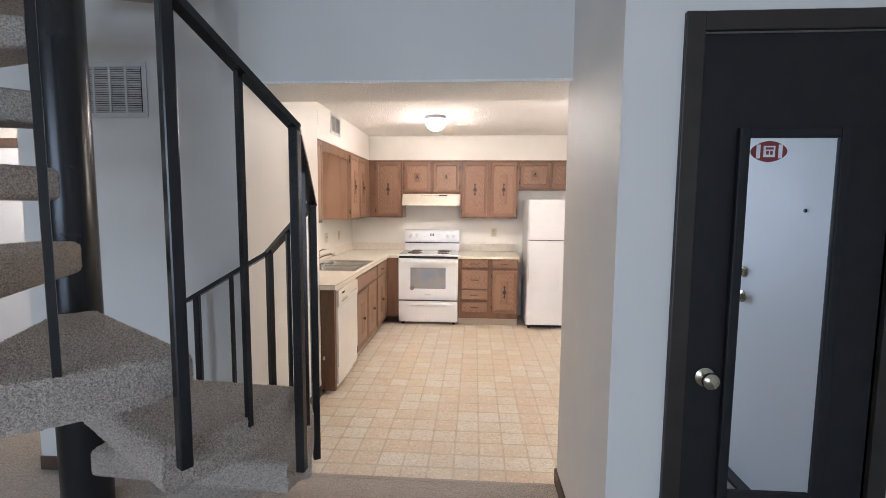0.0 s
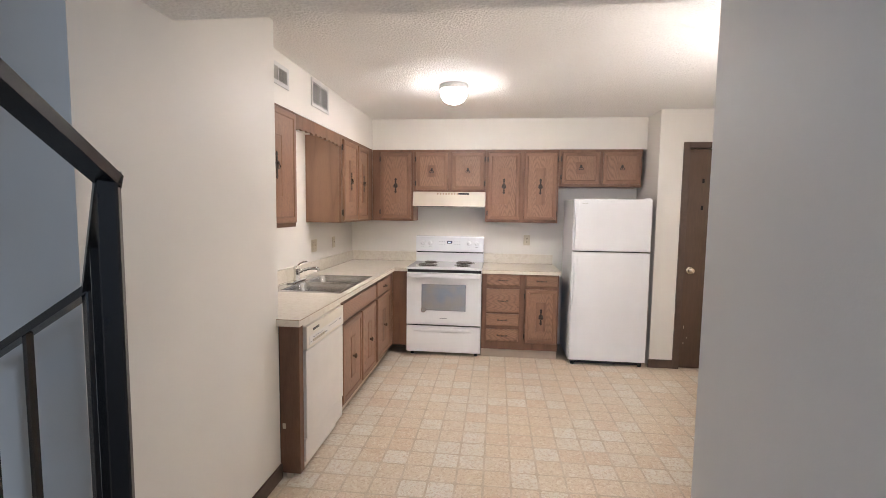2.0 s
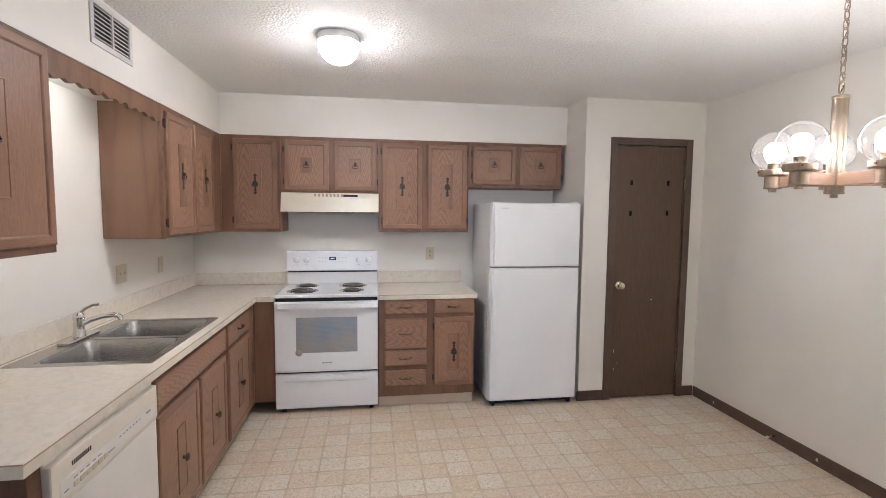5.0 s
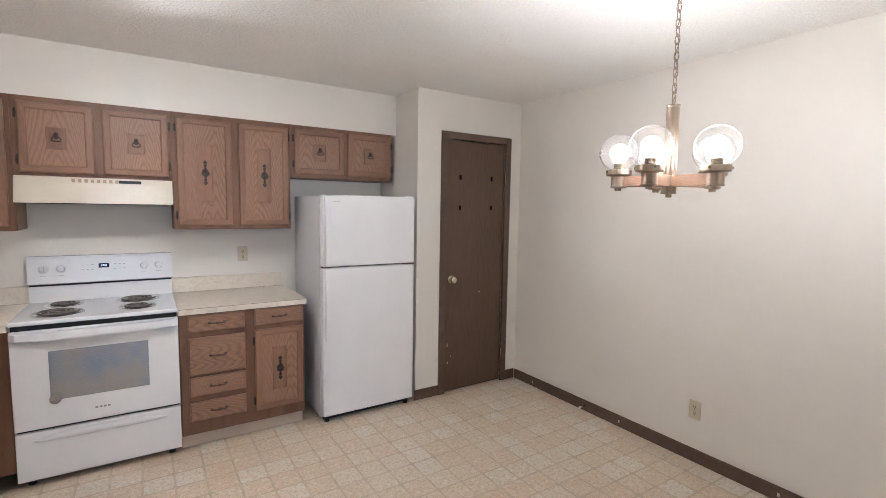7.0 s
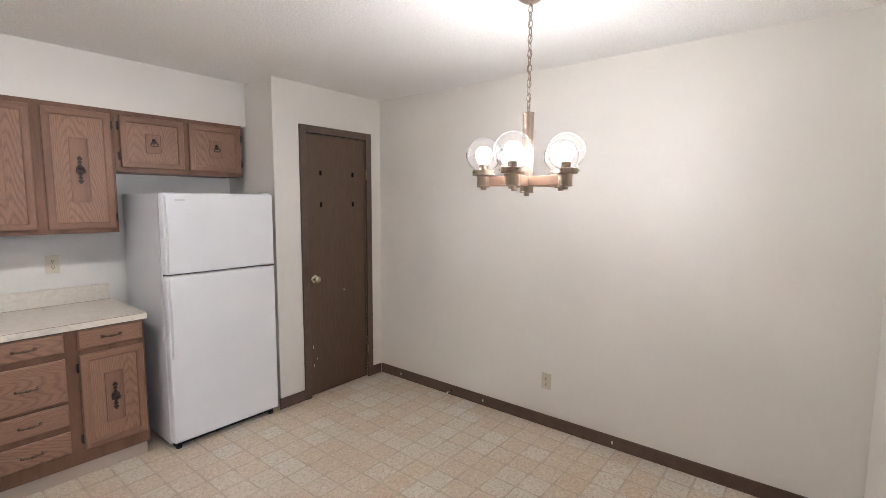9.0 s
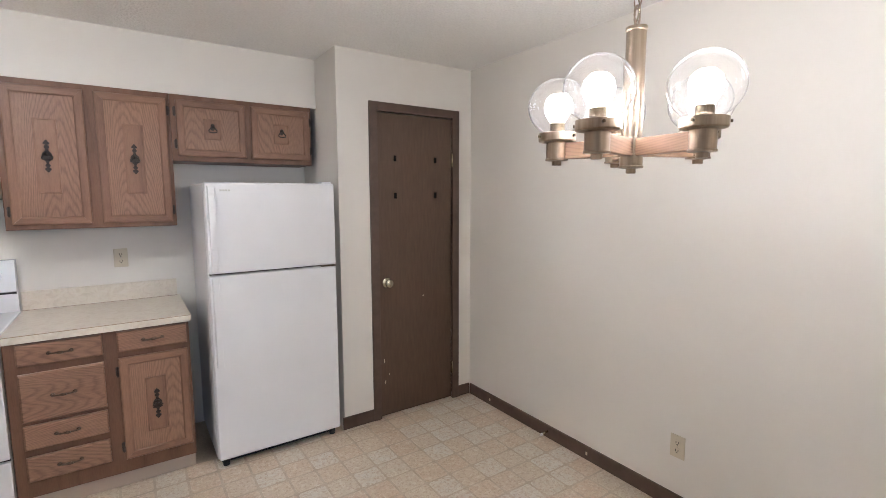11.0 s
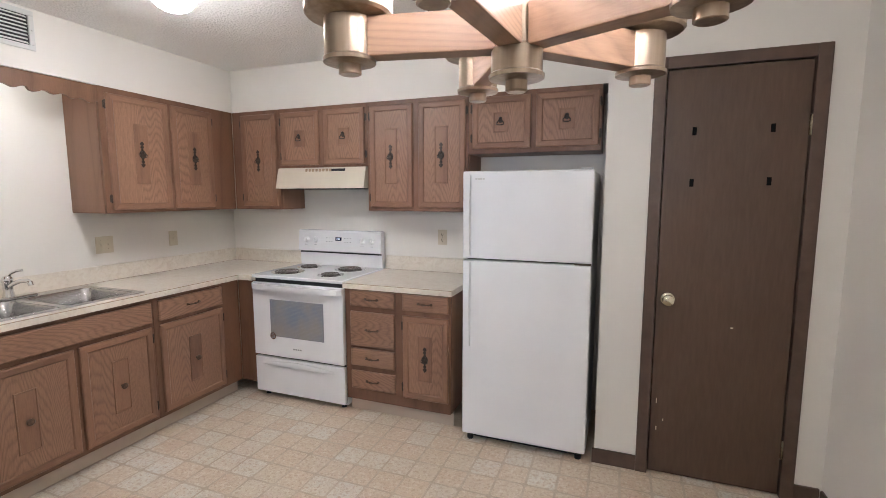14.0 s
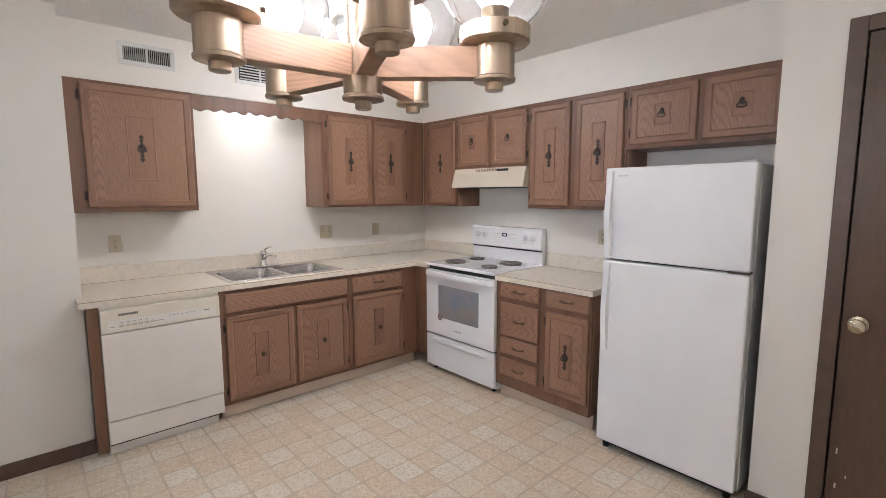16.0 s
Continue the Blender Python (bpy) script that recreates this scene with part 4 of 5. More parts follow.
def burner(x, y, r):
    b = part("burner", lathe(bmesh.new(), [(r + 0.018, 0), (r + 0.019, 0.004), (r + 0.010, 0.005), (r + 0.004, 0.002), (r * 0.5, -0.004 + 0.005), (0.01, 0.0012)], pose(x, y, 0.9155), 32), M["chrome"], stove, "chrome drip pan")
    pts = []
    turns = 4 if r > 0.085 else 3
    for i in range(turns * 22 + 1):
        a = 2 * math.pi * i / 22
        rr = 0.018 + (r - 0.024) * i / (turns * 22)
        pts.append((x + rr * math.cos(a), y + rr * math.sin(a), 0.9255))
    part("coil", tube(bmesh.new(), pts, 0.0052, 6), M["coil"], b, "black spiral heating coil")
    part("hub", lathe(bmesh.new(), [(0.014, 0), (0.014, 0.010)], pose(x, y, 0.916), 16), M["coil"], b)


burner(0.185, 0.160, 0.102)
burner(0.185, 0.420, 0.078)
burner(0.560, 0.160, 0.078)
burner(0.560, 0.420, 0.102)
for fx in (0.05, sw - 0.05):
    part("foot", lathe(bmesh.new(), [(0.018, 0), (0.018, 0.032)], pose(fx, 0.06, 0), 12), M["black"], stove)

# ---- range hood ----
hood = thing("range_hood", pose(-0.806, 6.105, 0), "almond enamel range hood under the short cabinet", "range hood")
hw = 0.768
bm = slab(bmesh.new(), [(0.10, 1.688), (0.015, 1.688), (0.0, 1.650), (-0.028, 1.535), (0.322, 1.535), (0.322, 1.688)], "x", 0.0, hw)
part("shell", bm, M["hood"], hood)
part("underside", boxm(0.03, hw - 0.03, 0.0, 0.31, 1.529, 1.5345), M["gap"], hood, "dark filter underside")
bm = bmesh.new()
for i in range(8):
    box(bm, 0.257 + i * 0.030, 0.273 + i * 0.030, 0.0015, 0.0085, 1.658, 1.678)
part("vent_slots", bm, M["seam"], hood, "row of dark slots")
part("switch_strip", boxm(0.485, 0.60, 0.0015, 0.0085, 1.659, 1.677, 0.001), M["black"], hood, "black switch strip")

# ---- refrigerator ----
fx0, fx1, ff = 0.820, 1.537, 5.722
fw = fx1 - fx0
fr = thing("refrigerator", pose(fx0, ff, 0), "white top-freezer refrigerator with textured doors", "refrigerator")
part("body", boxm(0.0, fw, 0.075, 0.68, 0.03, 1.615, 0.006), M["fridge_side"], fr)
part("gasket", boxm(0.012, fw - 0.012, 0.062, 0.078, 0.07, 1.61), M["gap"], fr, "dark door gasket")
fd = part("freezer_door", boxm(0.0, fw, 0.0, 0.062, 1.122, 1.62, 0.012, 3), M["fridge"], fr)
rd = part("fridge_door", boxm(0.0, fw, 0.0, 0.062, 0.052, 1.112, 0.012, 3), M["fridge"], fr)


def grip(z0, z1, parent):
    bm = bmesh.new()
    a, b = z0, z1
    k = 9
    for i in range(k):
        u0, u1 = i / k, (i + 1) / k
        d0 = -0.012 - 0.020 * math.sin(math.pi * min(1, u0 * 1.1))
        d1 = -0.012 - 0.020 * math.sin(math.pi * min(1, u1 * 1.1))
        za, zb = a + (b - a) * u0, a + (b - a) * u1
        v8 = [bm.verts.new(p) for p in ((0.012, 0.0, za), (0.050, 0.0, za), (0.046, d0, za), (0.016, d0, za), (0.012, 0.0, zb), (0.050, 0.0, zb), (0.046, d1, zb), (0.016, d1, zb))]
        for q in ((1, 2, 6, 5), (2, 3, 7, 6), (3, 0, 4, 7)):
            bm.faces.new([v8[j] for j in q])
    bmesh.ops.remove_doubles(bm, verts=bm.verts, dist=1e-5)
    part("handle", bm, M["fridge"], parent, "white moulded vertical grip")


grip(1.135, 1.60, fd)
grip(0.60, 1.10, rd)
bm = bmesh.new()
for k in range(4):
    box(bm, 0.075 + k * 0.014, 0.086 + k * 0.014, -0.001, 0.002, 1.572, 1.581)
part("badge", bm, M["vent"], fd, "small grey maker's badge")
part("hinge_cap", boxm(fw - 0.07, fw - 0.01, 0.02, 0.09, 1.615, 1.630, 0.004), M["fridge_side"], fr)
part("hinge", boxm(fw - 0.09, fw - 0.004, -0.002, 0.06, 1.113, 1.121), M["brass_dark"], fr, "dark middle hinge")
part("grille", boxm(0.02, fw - 0.02, 0.06, 0.085, 0.012, 0.05), M["gap"], fr, "dark base grille")
for px in (0.04, fw - 0.04):
    part("foot", lathe(bmesh.new(), [(0.018, 0), (0.02, 0.03)], pose(px, 0.05, 0), 12), M["black"], fr)

# ---- dishwasher ----
dw = thing("dishwasher", pose(XB + 0.016, 3.577, 0, 0, 0, 90), "almond built-in dishwasher with a button panel", "dishwasher")
dW = 0.613
part("body", boxm(0.004, dW - 0.004, 0.03, 0.58, 0.05, 0.862), M["gap"], dw)
part("top_strip", boxm(0.0, dW, 0.004, 0.03, 0.840, 0.868, 0.003), M["almond"], dw)
part("control_panel", boxm(0.0, dW, -0.016, 0.03, 0.715, 0.846, 0.006), M["almond"], dw)
part("label_strip", boxm(0.03, dW - 0.025, -0.0175, -0.015, 0.735, 0.785, 0.001), M["offwhite"], dw, "pale control strip")
for i in range(6):
    part("button", boxm(0.085 + i * 0.030, 0.108 + i * 0.030, -0.021, -0.017, 0.742, 0.757, 0.001), M["plate"], dw, "small beige button")
bm = bmesh.new()
for i in range(5):
    box(bm, 0.088 + i * 0.030, 0.104 + i * 0.030, -0.0185, -0.017, 0.766, 0.770)
for i in range(7):
    box(bm, 0.33 + i * 0.022, 0.340 + i * 0.022, -0.0185, -0.017, 0.768, 0.772)
box(bm, 0.045, 0.065, -0.0185, -0.017, 0.748, 0.752)
box(bm, 0.26, 0.30, -0.0185, -0.017, 0.748, 0.752)
box(bm, 0.52, 0.55, -0.0185, -0.017, 0.766, 0.773)
tagged(part("marking", bm, M["grey_text"], dw, "small grey marks"), kind="stuff")
bm = bmesh.new()
for i in range(10):
    box(bm, 0.085 + i * 0.0095, 0.091 + i * 0.0095, -0.0168, -0.0155, 0.806, 0.820)
part("vent_slots", bm, M["gap"], dw, "row of dark vent slots")
part("door", boxm(0.0, dW, -0.010, 0.03, 0.208, 0.711, 0.004), M["offwhite"], dw)
part("lower_panel", boxm(0.0, dW, -0.004, 0.03, 0.070, 0.202, 0.004), M["offwhite"], dw)
part("kick_plate", boxm(0.0, dW - 0.03, 0.035, 0.05, 0.0, 0.068), M["offwhite"], dw)


# ---- wall plates and vents ----
def wall_plate(m, kind):
    """A plate in the x-z plane facing -y."""
    lab = {"outlet": "almond duplex wall outlet", "switch": "almond wall plate with one toggle switch", "double": "almond double wall plate with two toggles"}[kind]
    w = 0.115 if kind == "double" else 0.072
    p = thing("wall_outlet" if kind == "outlet" else "wall_switch", m, lab, "outlet" if kind == "outlet" else "switch")
    part("plate", boxm(-w / 2, w / 2, -0.006, 0.0, -0.057, 0.057, 0.003), M["plate"], p)
    if kind == "outlet":
        for dz in (-0.02, 0.02):
            r = part("receptacle", lathe(bmesh.new(), [(0.0165, 0), (0.016, 0.003)], Matrix.Translation((0, -0.005, dz)) @ Matrix.Rotation(radians(90), 4, "X"), 20), M["plate"], p)
            bm = boxm(-0.0075, -0.0045, -0.0088, -0.0075, dz - 0.004, dz + 0.008)
            box(bm, 0.0045, 0.0075, -0.0088, -0.0075, dz - 0.003, dz + 0.007)
            box(bm, -0.003, 0.003, -0.0088, -0.0075, dz - 0.012, dz - 0.006)
            part("slot", bm, M["gap"], r, "dark slots")
        part("screw", lathe(bmesh.new(), [(0.003, 0), (0.002, 0.0015)], Matrix.Translation((0, -0.006, 0)) @ Matrix.Rotation(radians(90), 4, "X"), 8), M["chrome"], p)
    else:
        for dx in ((-0.023, 0.023) if kind == "double" else (0,)):
            part("toggle", boxm(dx - 0.005, dx + 0.005, -0.016, -0.005, -0.004, 0.012, 0.002), M["plate"], p)
            for dz in (-0.03, 0.03):
                part("screw", lathe(bmesh.new(), [(0.003, 0), (0.002, 0.0015)], Matrix.Translation((dx, -0.006, dz)) @ Matrix.Rotation(radians(90), 4, "X"), 8), M["chrome"], p)
    return p


wall_plate(pose(0.428, YN, 1.170), "outlet")
wall_plate(pose(XW, 3.750, 1.155, 0, 0, 90), "outlet")
wall_plate(pose(XW, 5.285, 1.152, 0, 0, 90), "double")
wall_plate(pose(XW, 5.805, 1.151, 0, 0, 90), "switch")
wall_plate(pose(XE, 4.100, 0.326, 0, 0, -90), "outlet")
wall_plate(pose(-2.05, YH, 1.17), "switch")


def register(m, w, h, cols, slats, label, tilt=35, upright=False):
    """A framed air grille facing -y."""
    p = thing("air_vent", m, label, "vent")
    b = 0.026
    bm = bmesh.new()
    box(bm, 0, w, -0.008, 0, 0, b, 0.003)
    box(bm, 0, w, -0.008, 0, h - b, h, 0.003)
    box(bm, 0, b, -0.0082, 0, b, h - b, 0.003)
    box(bm, w - b, w, -0.0082, 0, b, h - b, 0.003)
    iw = (w - 2 * b) / cols
    for i in range(1, cols):
        box(bm, b + i * iw - 0.006, b + i * iw + 0.006, -0.0078, 0, b, h - b)
    part("frame", bm, M["vent"], p)
    part("backing", boxm(b, w - b, -0.0012, -0.0002, b, h - b), M["gap"], p, "dark duct opening")
    for c_ in range(cols):
        for s in range(slats):
            bm = bmesh.new()
            if upright:
                L, cx, cz = h - 2 * b, b + c_ * iw + (s + 0.5) * iw / slats, h / 2
                box(bm, -iw / slats * 0.30, iw / slats * 0.30, -0.0008, 0.0008, -L / 2, L / 2)
                mm = Matrix.Translation((cx, -0.0045, cz)) @ Matrix.Rotation(radians(tilt if c_ % 2 else -tilt), 4, "Z")
            else:
                L = iw - 0.014
                ih = (h - 2 * b) / slats
                cx, cz = b + (c_ + 0.5) * iw, b + (s + 0.5) * ih
                box(bm, -L / 2, L / 2, -0.0007, 0.0007, -ih * 0.36, ih * 0.36)
                mm = Matrix.Translation((cx, -0.0045, cz)) @ Matrix.Rotation(radians(tilt), 4, "X")
            bmesh.ops.transform(bm, matrix=mm, verts=bm.verts)
            part("slat", bm, M["vent"], p)
    part("screw", lathe(bmesh.new(), [(0.004, 0), (0.003, 0.0015)], Matrix.Translation((w - b / 2, -0.008, h / 2)) @ Matrix.Rotation(radians(90), 4, "X"), 8), M["chrome"], p)
    return p


register(pose(XU, 3.800, 2.250, 0, 0, 90), 0.30, 0.132, 2, 12, "white two-part supply register on the soffit", 50, True)
register(pose(XU, 4.466, 2.240, 0, 0, 90), 0.345, 0.20, 2, 8, "white louvred air register on the soffit", -40)
register(pose(-1.985, YH, 1.995), 0.41, 0.285, 4, 20, "white louvred return air grille high on the stair wall", 35)
register(pose(-1.985, YH, 0.310), 0.41, 0.325, 4, 22, "white louvred return air grille near the floor", 35)

# ---- ceiling light ----


def dome_light(x, y, z, mat, label):
    p = thing("ceiling_light", pose(x, y, z), label, "ceiling light")
    part("base", lathe(bmesh.new(), [(0.106, 0.0), (0.111, -0.006), (0.112, -0.038), (0.104, -0.040)], n=36), M["enamel"], p, "white metal rim")
    prof = [(0.098, -0.030), (0.105, -0.038)] + [(0.106 * math.cos(a) ** 0.85, -0.040 - 0.102 * math.sin(a)) for a in [math.pi / 2 * i / 10 for i in range(10)]] + [(0.004, -0.142)]
    part("glass_shade", lathe(bmesh.new(), prof, n=36), mat, p, "glowing opal glass bowl")
    return p


dome_light(-0.259, 4.814, ZC, M["dome"], "lit opal glass dome light on the textured ceiling")
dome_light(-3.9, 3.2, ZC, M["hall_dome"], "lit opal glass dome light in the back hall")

# ---- chandelier ----
CX, CY, CZ = 1.551, 3.697, 1.600
ch = thing("chandelier", pose(CX, CY, CZ), "brass and oak chandelier with five clear glass globes on a chain", "chandelier")
part("stem", lathe(bmesh.new(), [(0.010, 0.0), (0.012, 0.002), (0.012, 0.012), (0.030, 0.014), (0.0305, 0.018), (0.028, 0.020), (0.028, 0.044), (0.024, 0.048), (0.024, 0.348), (0.026, 0.350), (0.026, 0.358), (0.010, 0.362)], n=28), M["brass"], ch)
part("loop", tube(bmesh.new(), [(0.011 * math.cos(a), 0, 0.386 + 0.024 * math.sin(a)) for a in [2 * math.pi * i / 16 for i in range(16)]], 0.003, 8, True), M["brass"], ch)
z = 0.409
i = 0
ztop = ZC - CZ
while z < ztop - 0.045:
    pts = []
    for k in range(16):
        a = 2 * math.pi * k / 16
        u, w_ = 0.0095 * math.cos(a), 0.019 * math.sin(a)
        pts.append((u, 0.0, z + 0.012 + w_) if i % 2 else (0.0, u, z + 0.012 + w_))
    part("chain_link", tube(bmesh.new(), pts, 0.0021, 7, True), M["brass"], ch)
    z += 0.0305
    i += 1
part("cord", tube(bmesh.new(), [(0.006 * math.sin(q * 1.3), 0.006 * math.cos(q * 1.3), 0.365 + (ztop - 0.385) * q / 24) for q in range(25)], 0.0022, 6), M["knob"], ch, "thin gold cord woven through the chain")
part("canopy", lathe(bmesh.new(), [(0.006, ztop - 0.045), (0.03, ztop - 0.040), (0.062, ztop - 0.018), (0.068, ztop - 0.002)], n=28), M["brass"], ch)
for k in range(5):
    a = radians(-24.6 + 72 * k)
    R = 0.190
    turn = Matrix.Rotation(a, 4, "Z")
    bm = bmesh.new()
    box(bm, 0.022, R - 0.024, -0.013, 0.013, 0.043, 0.086, 0.002)
    arm = part("arm", bm, M["oak_arm"], ch, "oak wooden arm")
    arm.rotation_euler = (0, 0, a)
    off = turn @ Vector((R, 0, 0))
    P = pose(off.x, off.y, 0.026)
    part("cup", lathe(bmesh.new(), [(0.011, 0.0), (0.013, 0.001), (0.013, 0.011), (0.030, 0.013), (0.0305, 0.017), (0.0285, 0.019), (0.0285, 0.060), (0.047, 0.063), (0.050, 0.066), (0.050, 0.086), (0.046, 0.087)], P, 28), M["brass"], ch)
    for q in range(3):
        b_ = a + radians(40 + 120 * q)
        c0 = Vector((off.x, off.y, 0.026 + 0.077))
        d_ = Vector((math.cos(b_), math.sin(b_), 0))
        part("thumb_screw", tube(bmesh.new(), [c0 + d_ * 0.048, c0 + d_ * 0.053, c0 + d_ * 0.055], 0.0038, 8), M["brass_dark"], ch)
    part("socket", lathe(bmesh.new(), [(0.020, 0.07), (0.020, 0.113)], P, 16), M["brass_dark"], ch, "dark metal bulb socket")
    part("bulb", lathe(bmesh.new(), [(0.016, 0.112), (0.024, 0.123), (0.033, 0.139), (0.036, 0.156), (0.032, 0.174), (0.019, 0.187), (0.003, 0.190)], P, 20), M["bulb"], ch, "glowing frosted bulb")
    prof = []
    gr = 0.079
    for q in range(19):
        t_ = -1.02 + (math.pi / 2 + 1.02) * q / 18
        prof.append((max(0.002, gr * math.cos(t_)), 0.155 + gr * 0.95 * math.sin(t_)))
    inner = [(max(0.0015, r - 0.0016), z_ if q < 18 else z_ - 0.0016) for q, (r, z_) in enumerate(prof)][::-1]
    gl = part("globe", lathe(bmesh.new(), prof + inner, P, 36, True, False), M["glass"], ch, "clear glass globe")
    gl.visible_shadow = False

# ---- spiral stair ----
SC, SR, RISE = Vector((-1.218, 1.425, 0)), 0.812, 0.239
stair = thing("spiral_stair", pose(SC.x, SC.y, 0), "black steel spiral stair with grey-brown carpeted treads", "spiral stair")
part("pole", lathe(bmesh.new(), [(0.10, 0.0), (0.10, 0.012), (0.078, 0.014), (0.078, 4.4)], n=36), M["rail"], stair, "thick black centre pole")


def tread(a0, a1, ztop_):
    """A carpet-wrapped wedge with rounded edges."""
    bm = bmesh.new()
    out = []
    e = radians(3.0)
    r0, r1 = 0.080, SR - 0.03
    steps = 6
    A0, A1 = radians(a0) - e, radians(a1) + e
    for i in range(steps + 1):
        a = A0 + (A1 - A0) * i / steps
        out.append((r1 * math.cos(a), r1 * math.sin(a)))
    am = (A0 + A1) / 2
    for s in (1, -1):
        a = am + s * radians(52)
        out.append((r0 * math.cos(a), r0 * math.sin(a)))
    slab(bm, out, "z", ztop_ - 0.118, ztop_ - 0.012)
    hor = [ed for ed in bm.edges if abs(ed.verts[0].co.z - ed.verts[1].co.z) < 1e-6]
    bmesh.ops.bevel(bm, geom=hor, offset=0.022, segments=3, profile=0.5, affect="EDGES")
    for f in bm.faces:
        f.smooth = True
    return bm


def tufts(ob, density, seed):
    """Short leaning carpet tufts spread over a tread."""
    rng = random.Random(seed)
    bm = bmesh.new()
    bm.from_mesh(ob.data)
    bmesh.ops.triangulate(bm, faces=bm.faces)
    vs, fs = [], []
    for f in bm.faces:
        p0, p1, p2 = [w.co.copy() for w in f.verts]
        nor = f.normal.copy()
        if nor.z < -0.6:
            continue
        side = nor.orthogonal().normalized()
        up = nor.cross(side)
        count = f.calc_area() * density
        for i in range(int(count) + (rng.random() < count % 1)):
            s_, t_ = rng.random(), rng.random()
            if s_ + t_ > 1:
                s_, t_ = 1 - s_, 1 - t_
            c0 = p0 + (p1 - p0) * s_ + (p2 - p0) * t_ - nor * 0.002
            a0, r_ = rng.uniform(0, 6.28), rng.uniform(0.0024, 0.0038)
            tip = c0 + nor * rng.uniform(0.0035, 0.0065) + side * rng.uniform(-0.004, 0.004) + up * rng.uniform(-0.004, 0.004)
            b0 = len(vs)
            for q in range(3):
                vs.append(c0 + side * r_ * math.cos(a0 + q * 2.094) + up * r_ * math.sin(a0 + q * 2.094))
            vs.append(tip)
            fs += [(b0, b0 + 1, b0 + 3), (b0 + 1, b0 + 2, b0 + 3), (b0 + 2, b0, b0 + 3)]
    bm.free()
    me = bpy.data.meshes.new("pile")
    me.from_pydata(vs, [], fs)
    me.materials.append(M["pile"])
    pile = new("pile", me)
    pile.parent = ob
    tagged(pile, kind="stuff")


def spot(a, z, r=SR):
    return Vector((r * math.cos(radians(a)), r * math.sin(radians(a)), z))


angles = [95, 63.5, 32, -4, -34] + [-34 - 32.5 * k for k in range(1, 13)]
for k in range(14):
    hi, lo = angles[k], angles[k + 1]
    zt = 0.232 + RISE * k
    ob = part("tread", tread(lo, hi, zt), M["carpet"], stair, "carpeted wedge tread")
    if k < 6:
        tufts(ob, 50000, k)
RZ = 1.066
for k in range(14):
    a, zr = angles[k], RZ + RISE * k
    zb = 0.232 + RISE * (k - 1) - 0.05 if k else 0.16
    p = spot(a, 0)
    w = 0.030
    bm = boxm(-w / 2, w / 2, -w / 2, w / 2, zb, zr, 0.003, 1)
    ob = part("post", bm, M["rail"], stair, "square black post")
    ob.matrix_local = Matrix.Translation(p) @ Matrix.Rotation(radians(a), 4, "Z")
    if k < 13:
        am = (a + angles[k + 1]) / 2
        chord = SR * math.cos(radians((a - angles[k + 1]) / 2))
        p = spot(am, 0, chord - 0.006)
        bm = boxm(-0.008, 0.008, -0.008, 0.008, 0.232 + RISE * k - 0.04, zr + RISE / 2)
        ob = part("baluster", bm, M["rail"], stair, "thin black baluster")
        ob.matrix_local = Matrix.Translation(p) @ Matrix.Rotation(radians(am), 4, "Z")
for k in range(13):
    p, q = spot(angles[k], RZ + RISE * k), spot(angles[k + 1], RZ + RISE * (k + 1))
    d = (q - p).normalized() * 0.008
    part("handrail", tube(bmesh.new(), [p - d * (9 if k == 0 else 1), q + d], 0, square=(0.036, 0.020)), M["rail"], stair, "flat black handrail bar")

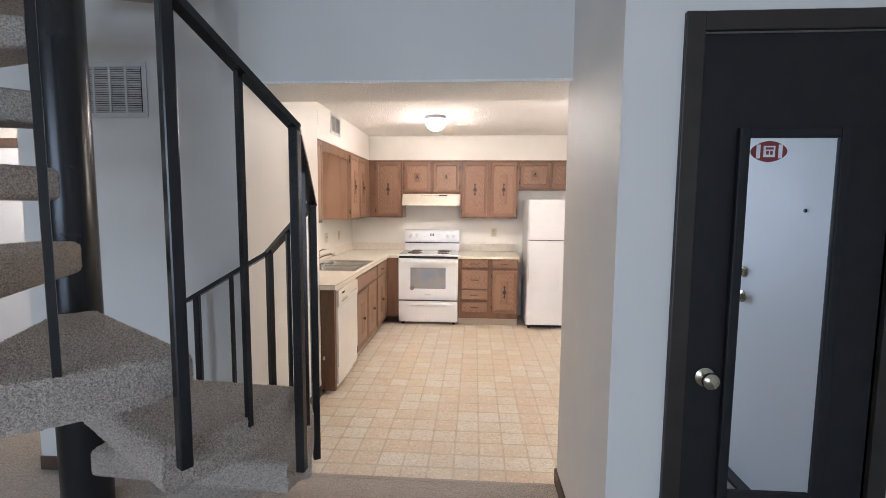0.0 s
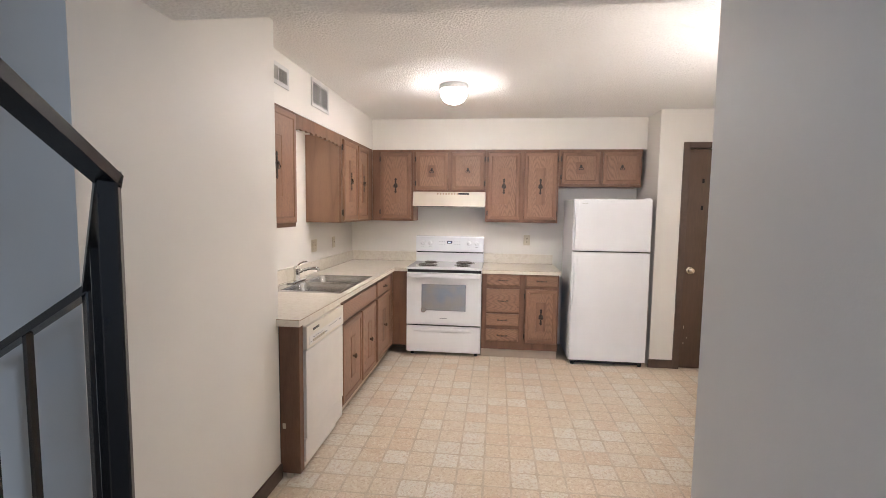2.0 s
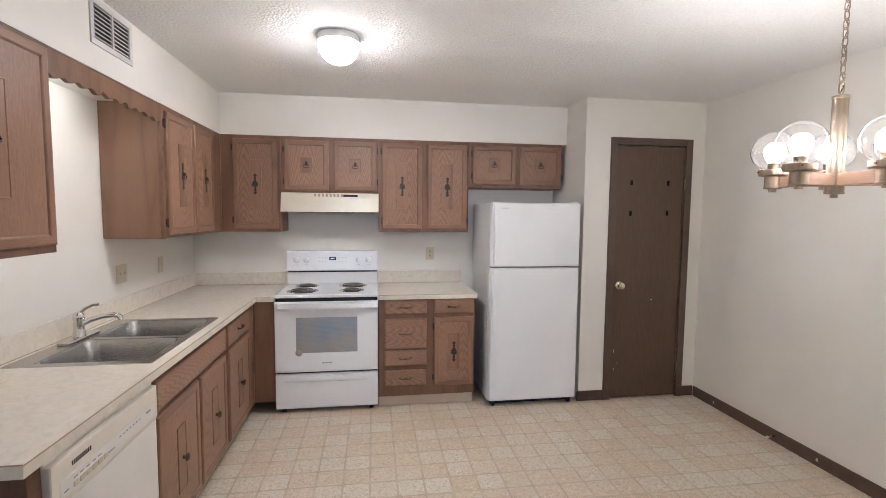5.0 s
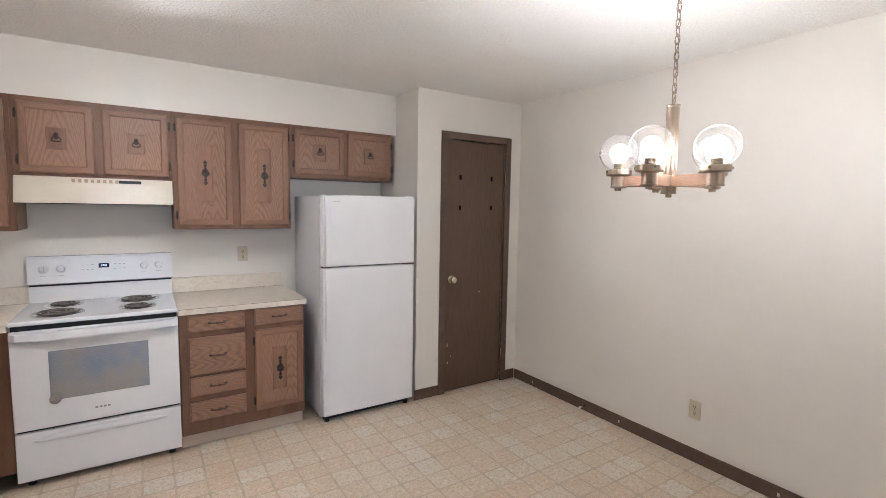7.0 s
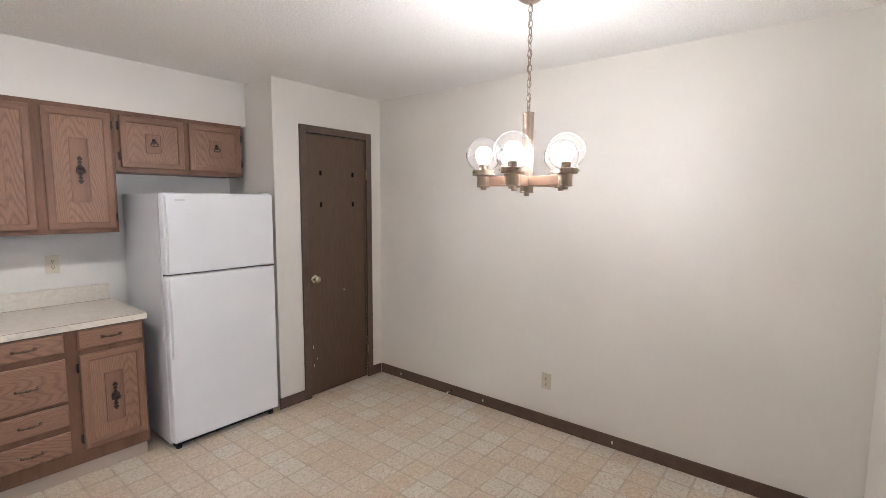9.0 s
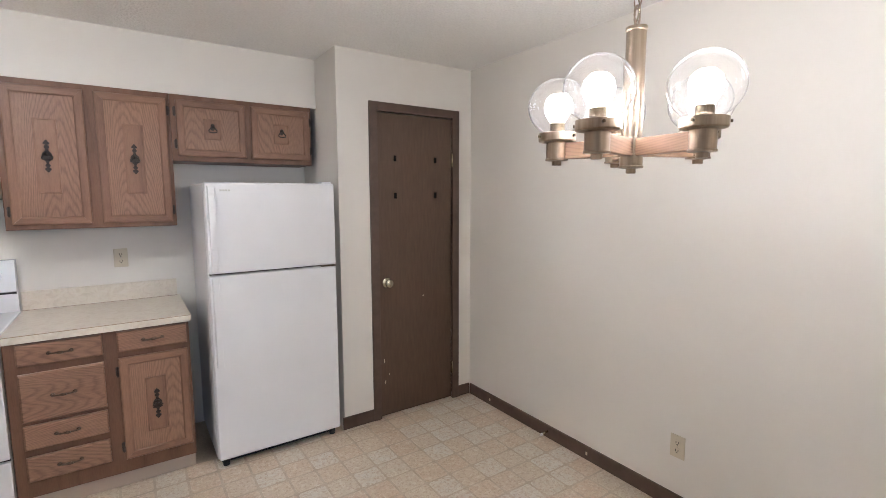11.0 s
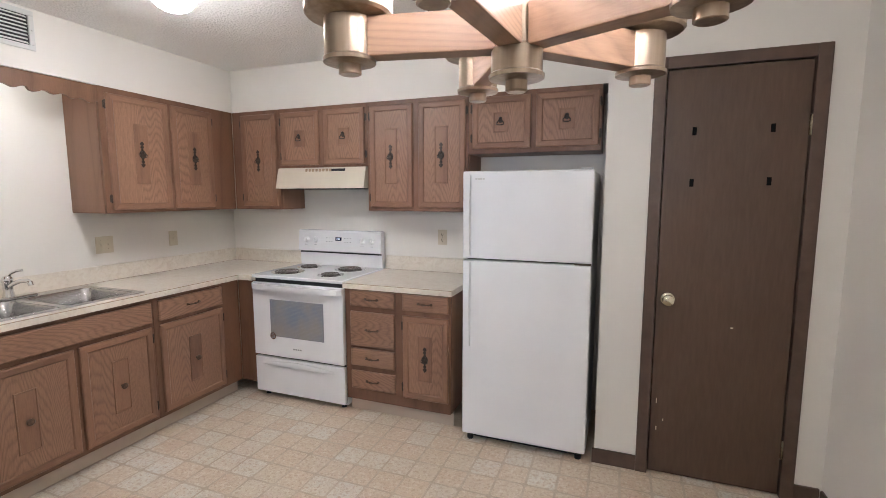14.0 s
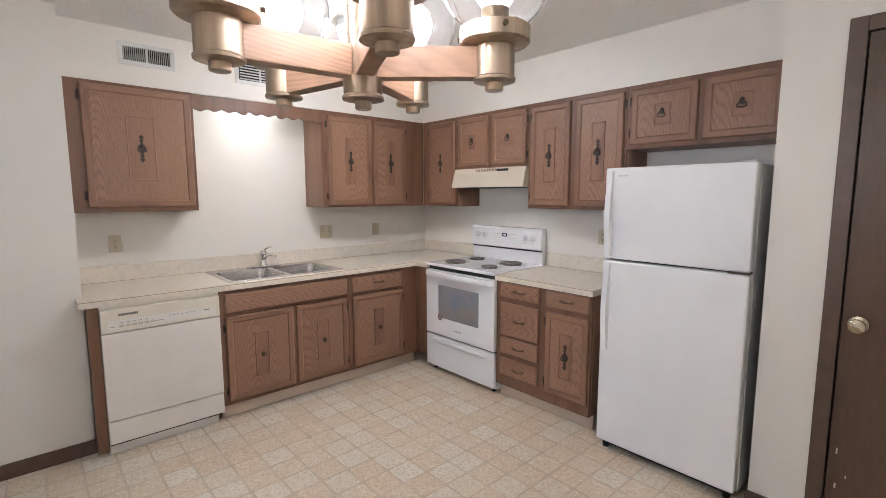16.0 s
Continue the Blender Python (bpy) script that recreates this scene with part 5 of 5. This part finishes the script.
# ---- living room window ----
win = setting("window_1", boxm(-2.6, 0.2, -3.84, -3.80, 0.50, 0.56), M["white_door"], "wide white living room window", "window")
for nm, a in (("window_frame", (-2.6, 0.2, 2.54, 2.60)), ("window_frame", (-2.6, -2.54, 0.56, 2.54)), ("window_frame", (0.14, 0.2, 0.56, 2.54)), ("window_frame", (-1.23, -1.17, 0.56, 2.54))):
    part(nm, boxm(a[0], a[1], -3.84, -3.80, a[2], a[3]), M["white_door"], win)
setting("backdrop_lawn", boxm(-40, 40, -60, -3.95, -0.3, -0.2), plain("lawn", (0.08, 0.11, 0.05), 0.9, 0, 0.3, 3), "green lawn outside the window", "lawn")

# ---- vinyl floor pieces ----
PITCH, GAP, TH = 0.152, 0.012, 0.0008


def tile_mesh(name):
    bm = bmesh.new()
    s = PITCH / 2 - GAP / 2
    c_ = 0.011
    out = [(s - c_, -s), (s, -s + c_), (s, s - c_), (s - c_, s), (-s + c_, s), (-s, s - c_), (-s, -s + c_), (-s + c_, -s)]
    slab(bm, out, "z", -0.001, TH)
    return mesh_of(name, bm, M["vinyl"])


tile = tile_mesh("tile")
floor = bpy.data.objects["floor"]
rest_v, rest_f = [], []
s = PITCH / 2 - GAP / 2
c_ = 0.011
shape = [(s - c_, -s), (s, -s + c_), (s, s - c_), (s - c_, s), (-s + c_, s), (-s, s - c_), (-s, -s + c_), (-s + c_, -s)]
made = 0
x0, y0 = 0.125 - 8 * PITCH, 0.025 + 16 * PITCH
for j in range(27):
    for i in range(-4, 25):
        x, y = x0 + i * PITCH, y0 + j * PITCH
        if x > XE + 0.05 or y > YN or (x < -1.15 and y < 3.5) or (y > 5.9 and x > -1.0) or (x < -1.1 and y > 3.4) or (y < 2.37 and x > 0.7):
            continue
        if made < 300 and -1.0 < x < 1.75 and 3.05 < y < 5.75:
            ob = new("tile", tile)
            ob.parent = floor
            ob.location = (x, y, 0)
            made += 1
        else:
            b0 = len(rest_v)
            rest_v += [(x + px, y + py, -0.001) for px, py in shape] + [(x + px, y + py, TH) for px, py in shape]
            rest_f.append([b0 + 8 + q for q in range(8)])
            for q in range(8):
                rest_f.append([b0 + q, b0 + (q + 1) % 8, b0 + 8 + (q + 1) % 8, b0 + 8 + q])
me = bpy.data.meshes.new("floor_tiles")
me.from_pydata(rest_v, [], rest_f)
me.materials.append(M["vinyl"])
rest = new("floor_tiles", me)
rest.parent = floor
tagged(rest, kind="stuff")
setting("trim_threshold_strip", boxm(XH, XS, 2.385, 2.415, 0.0, 0.006, 0.002), M["carpet"], "tucked carpet edge strip beside the vinyl", "threshold")
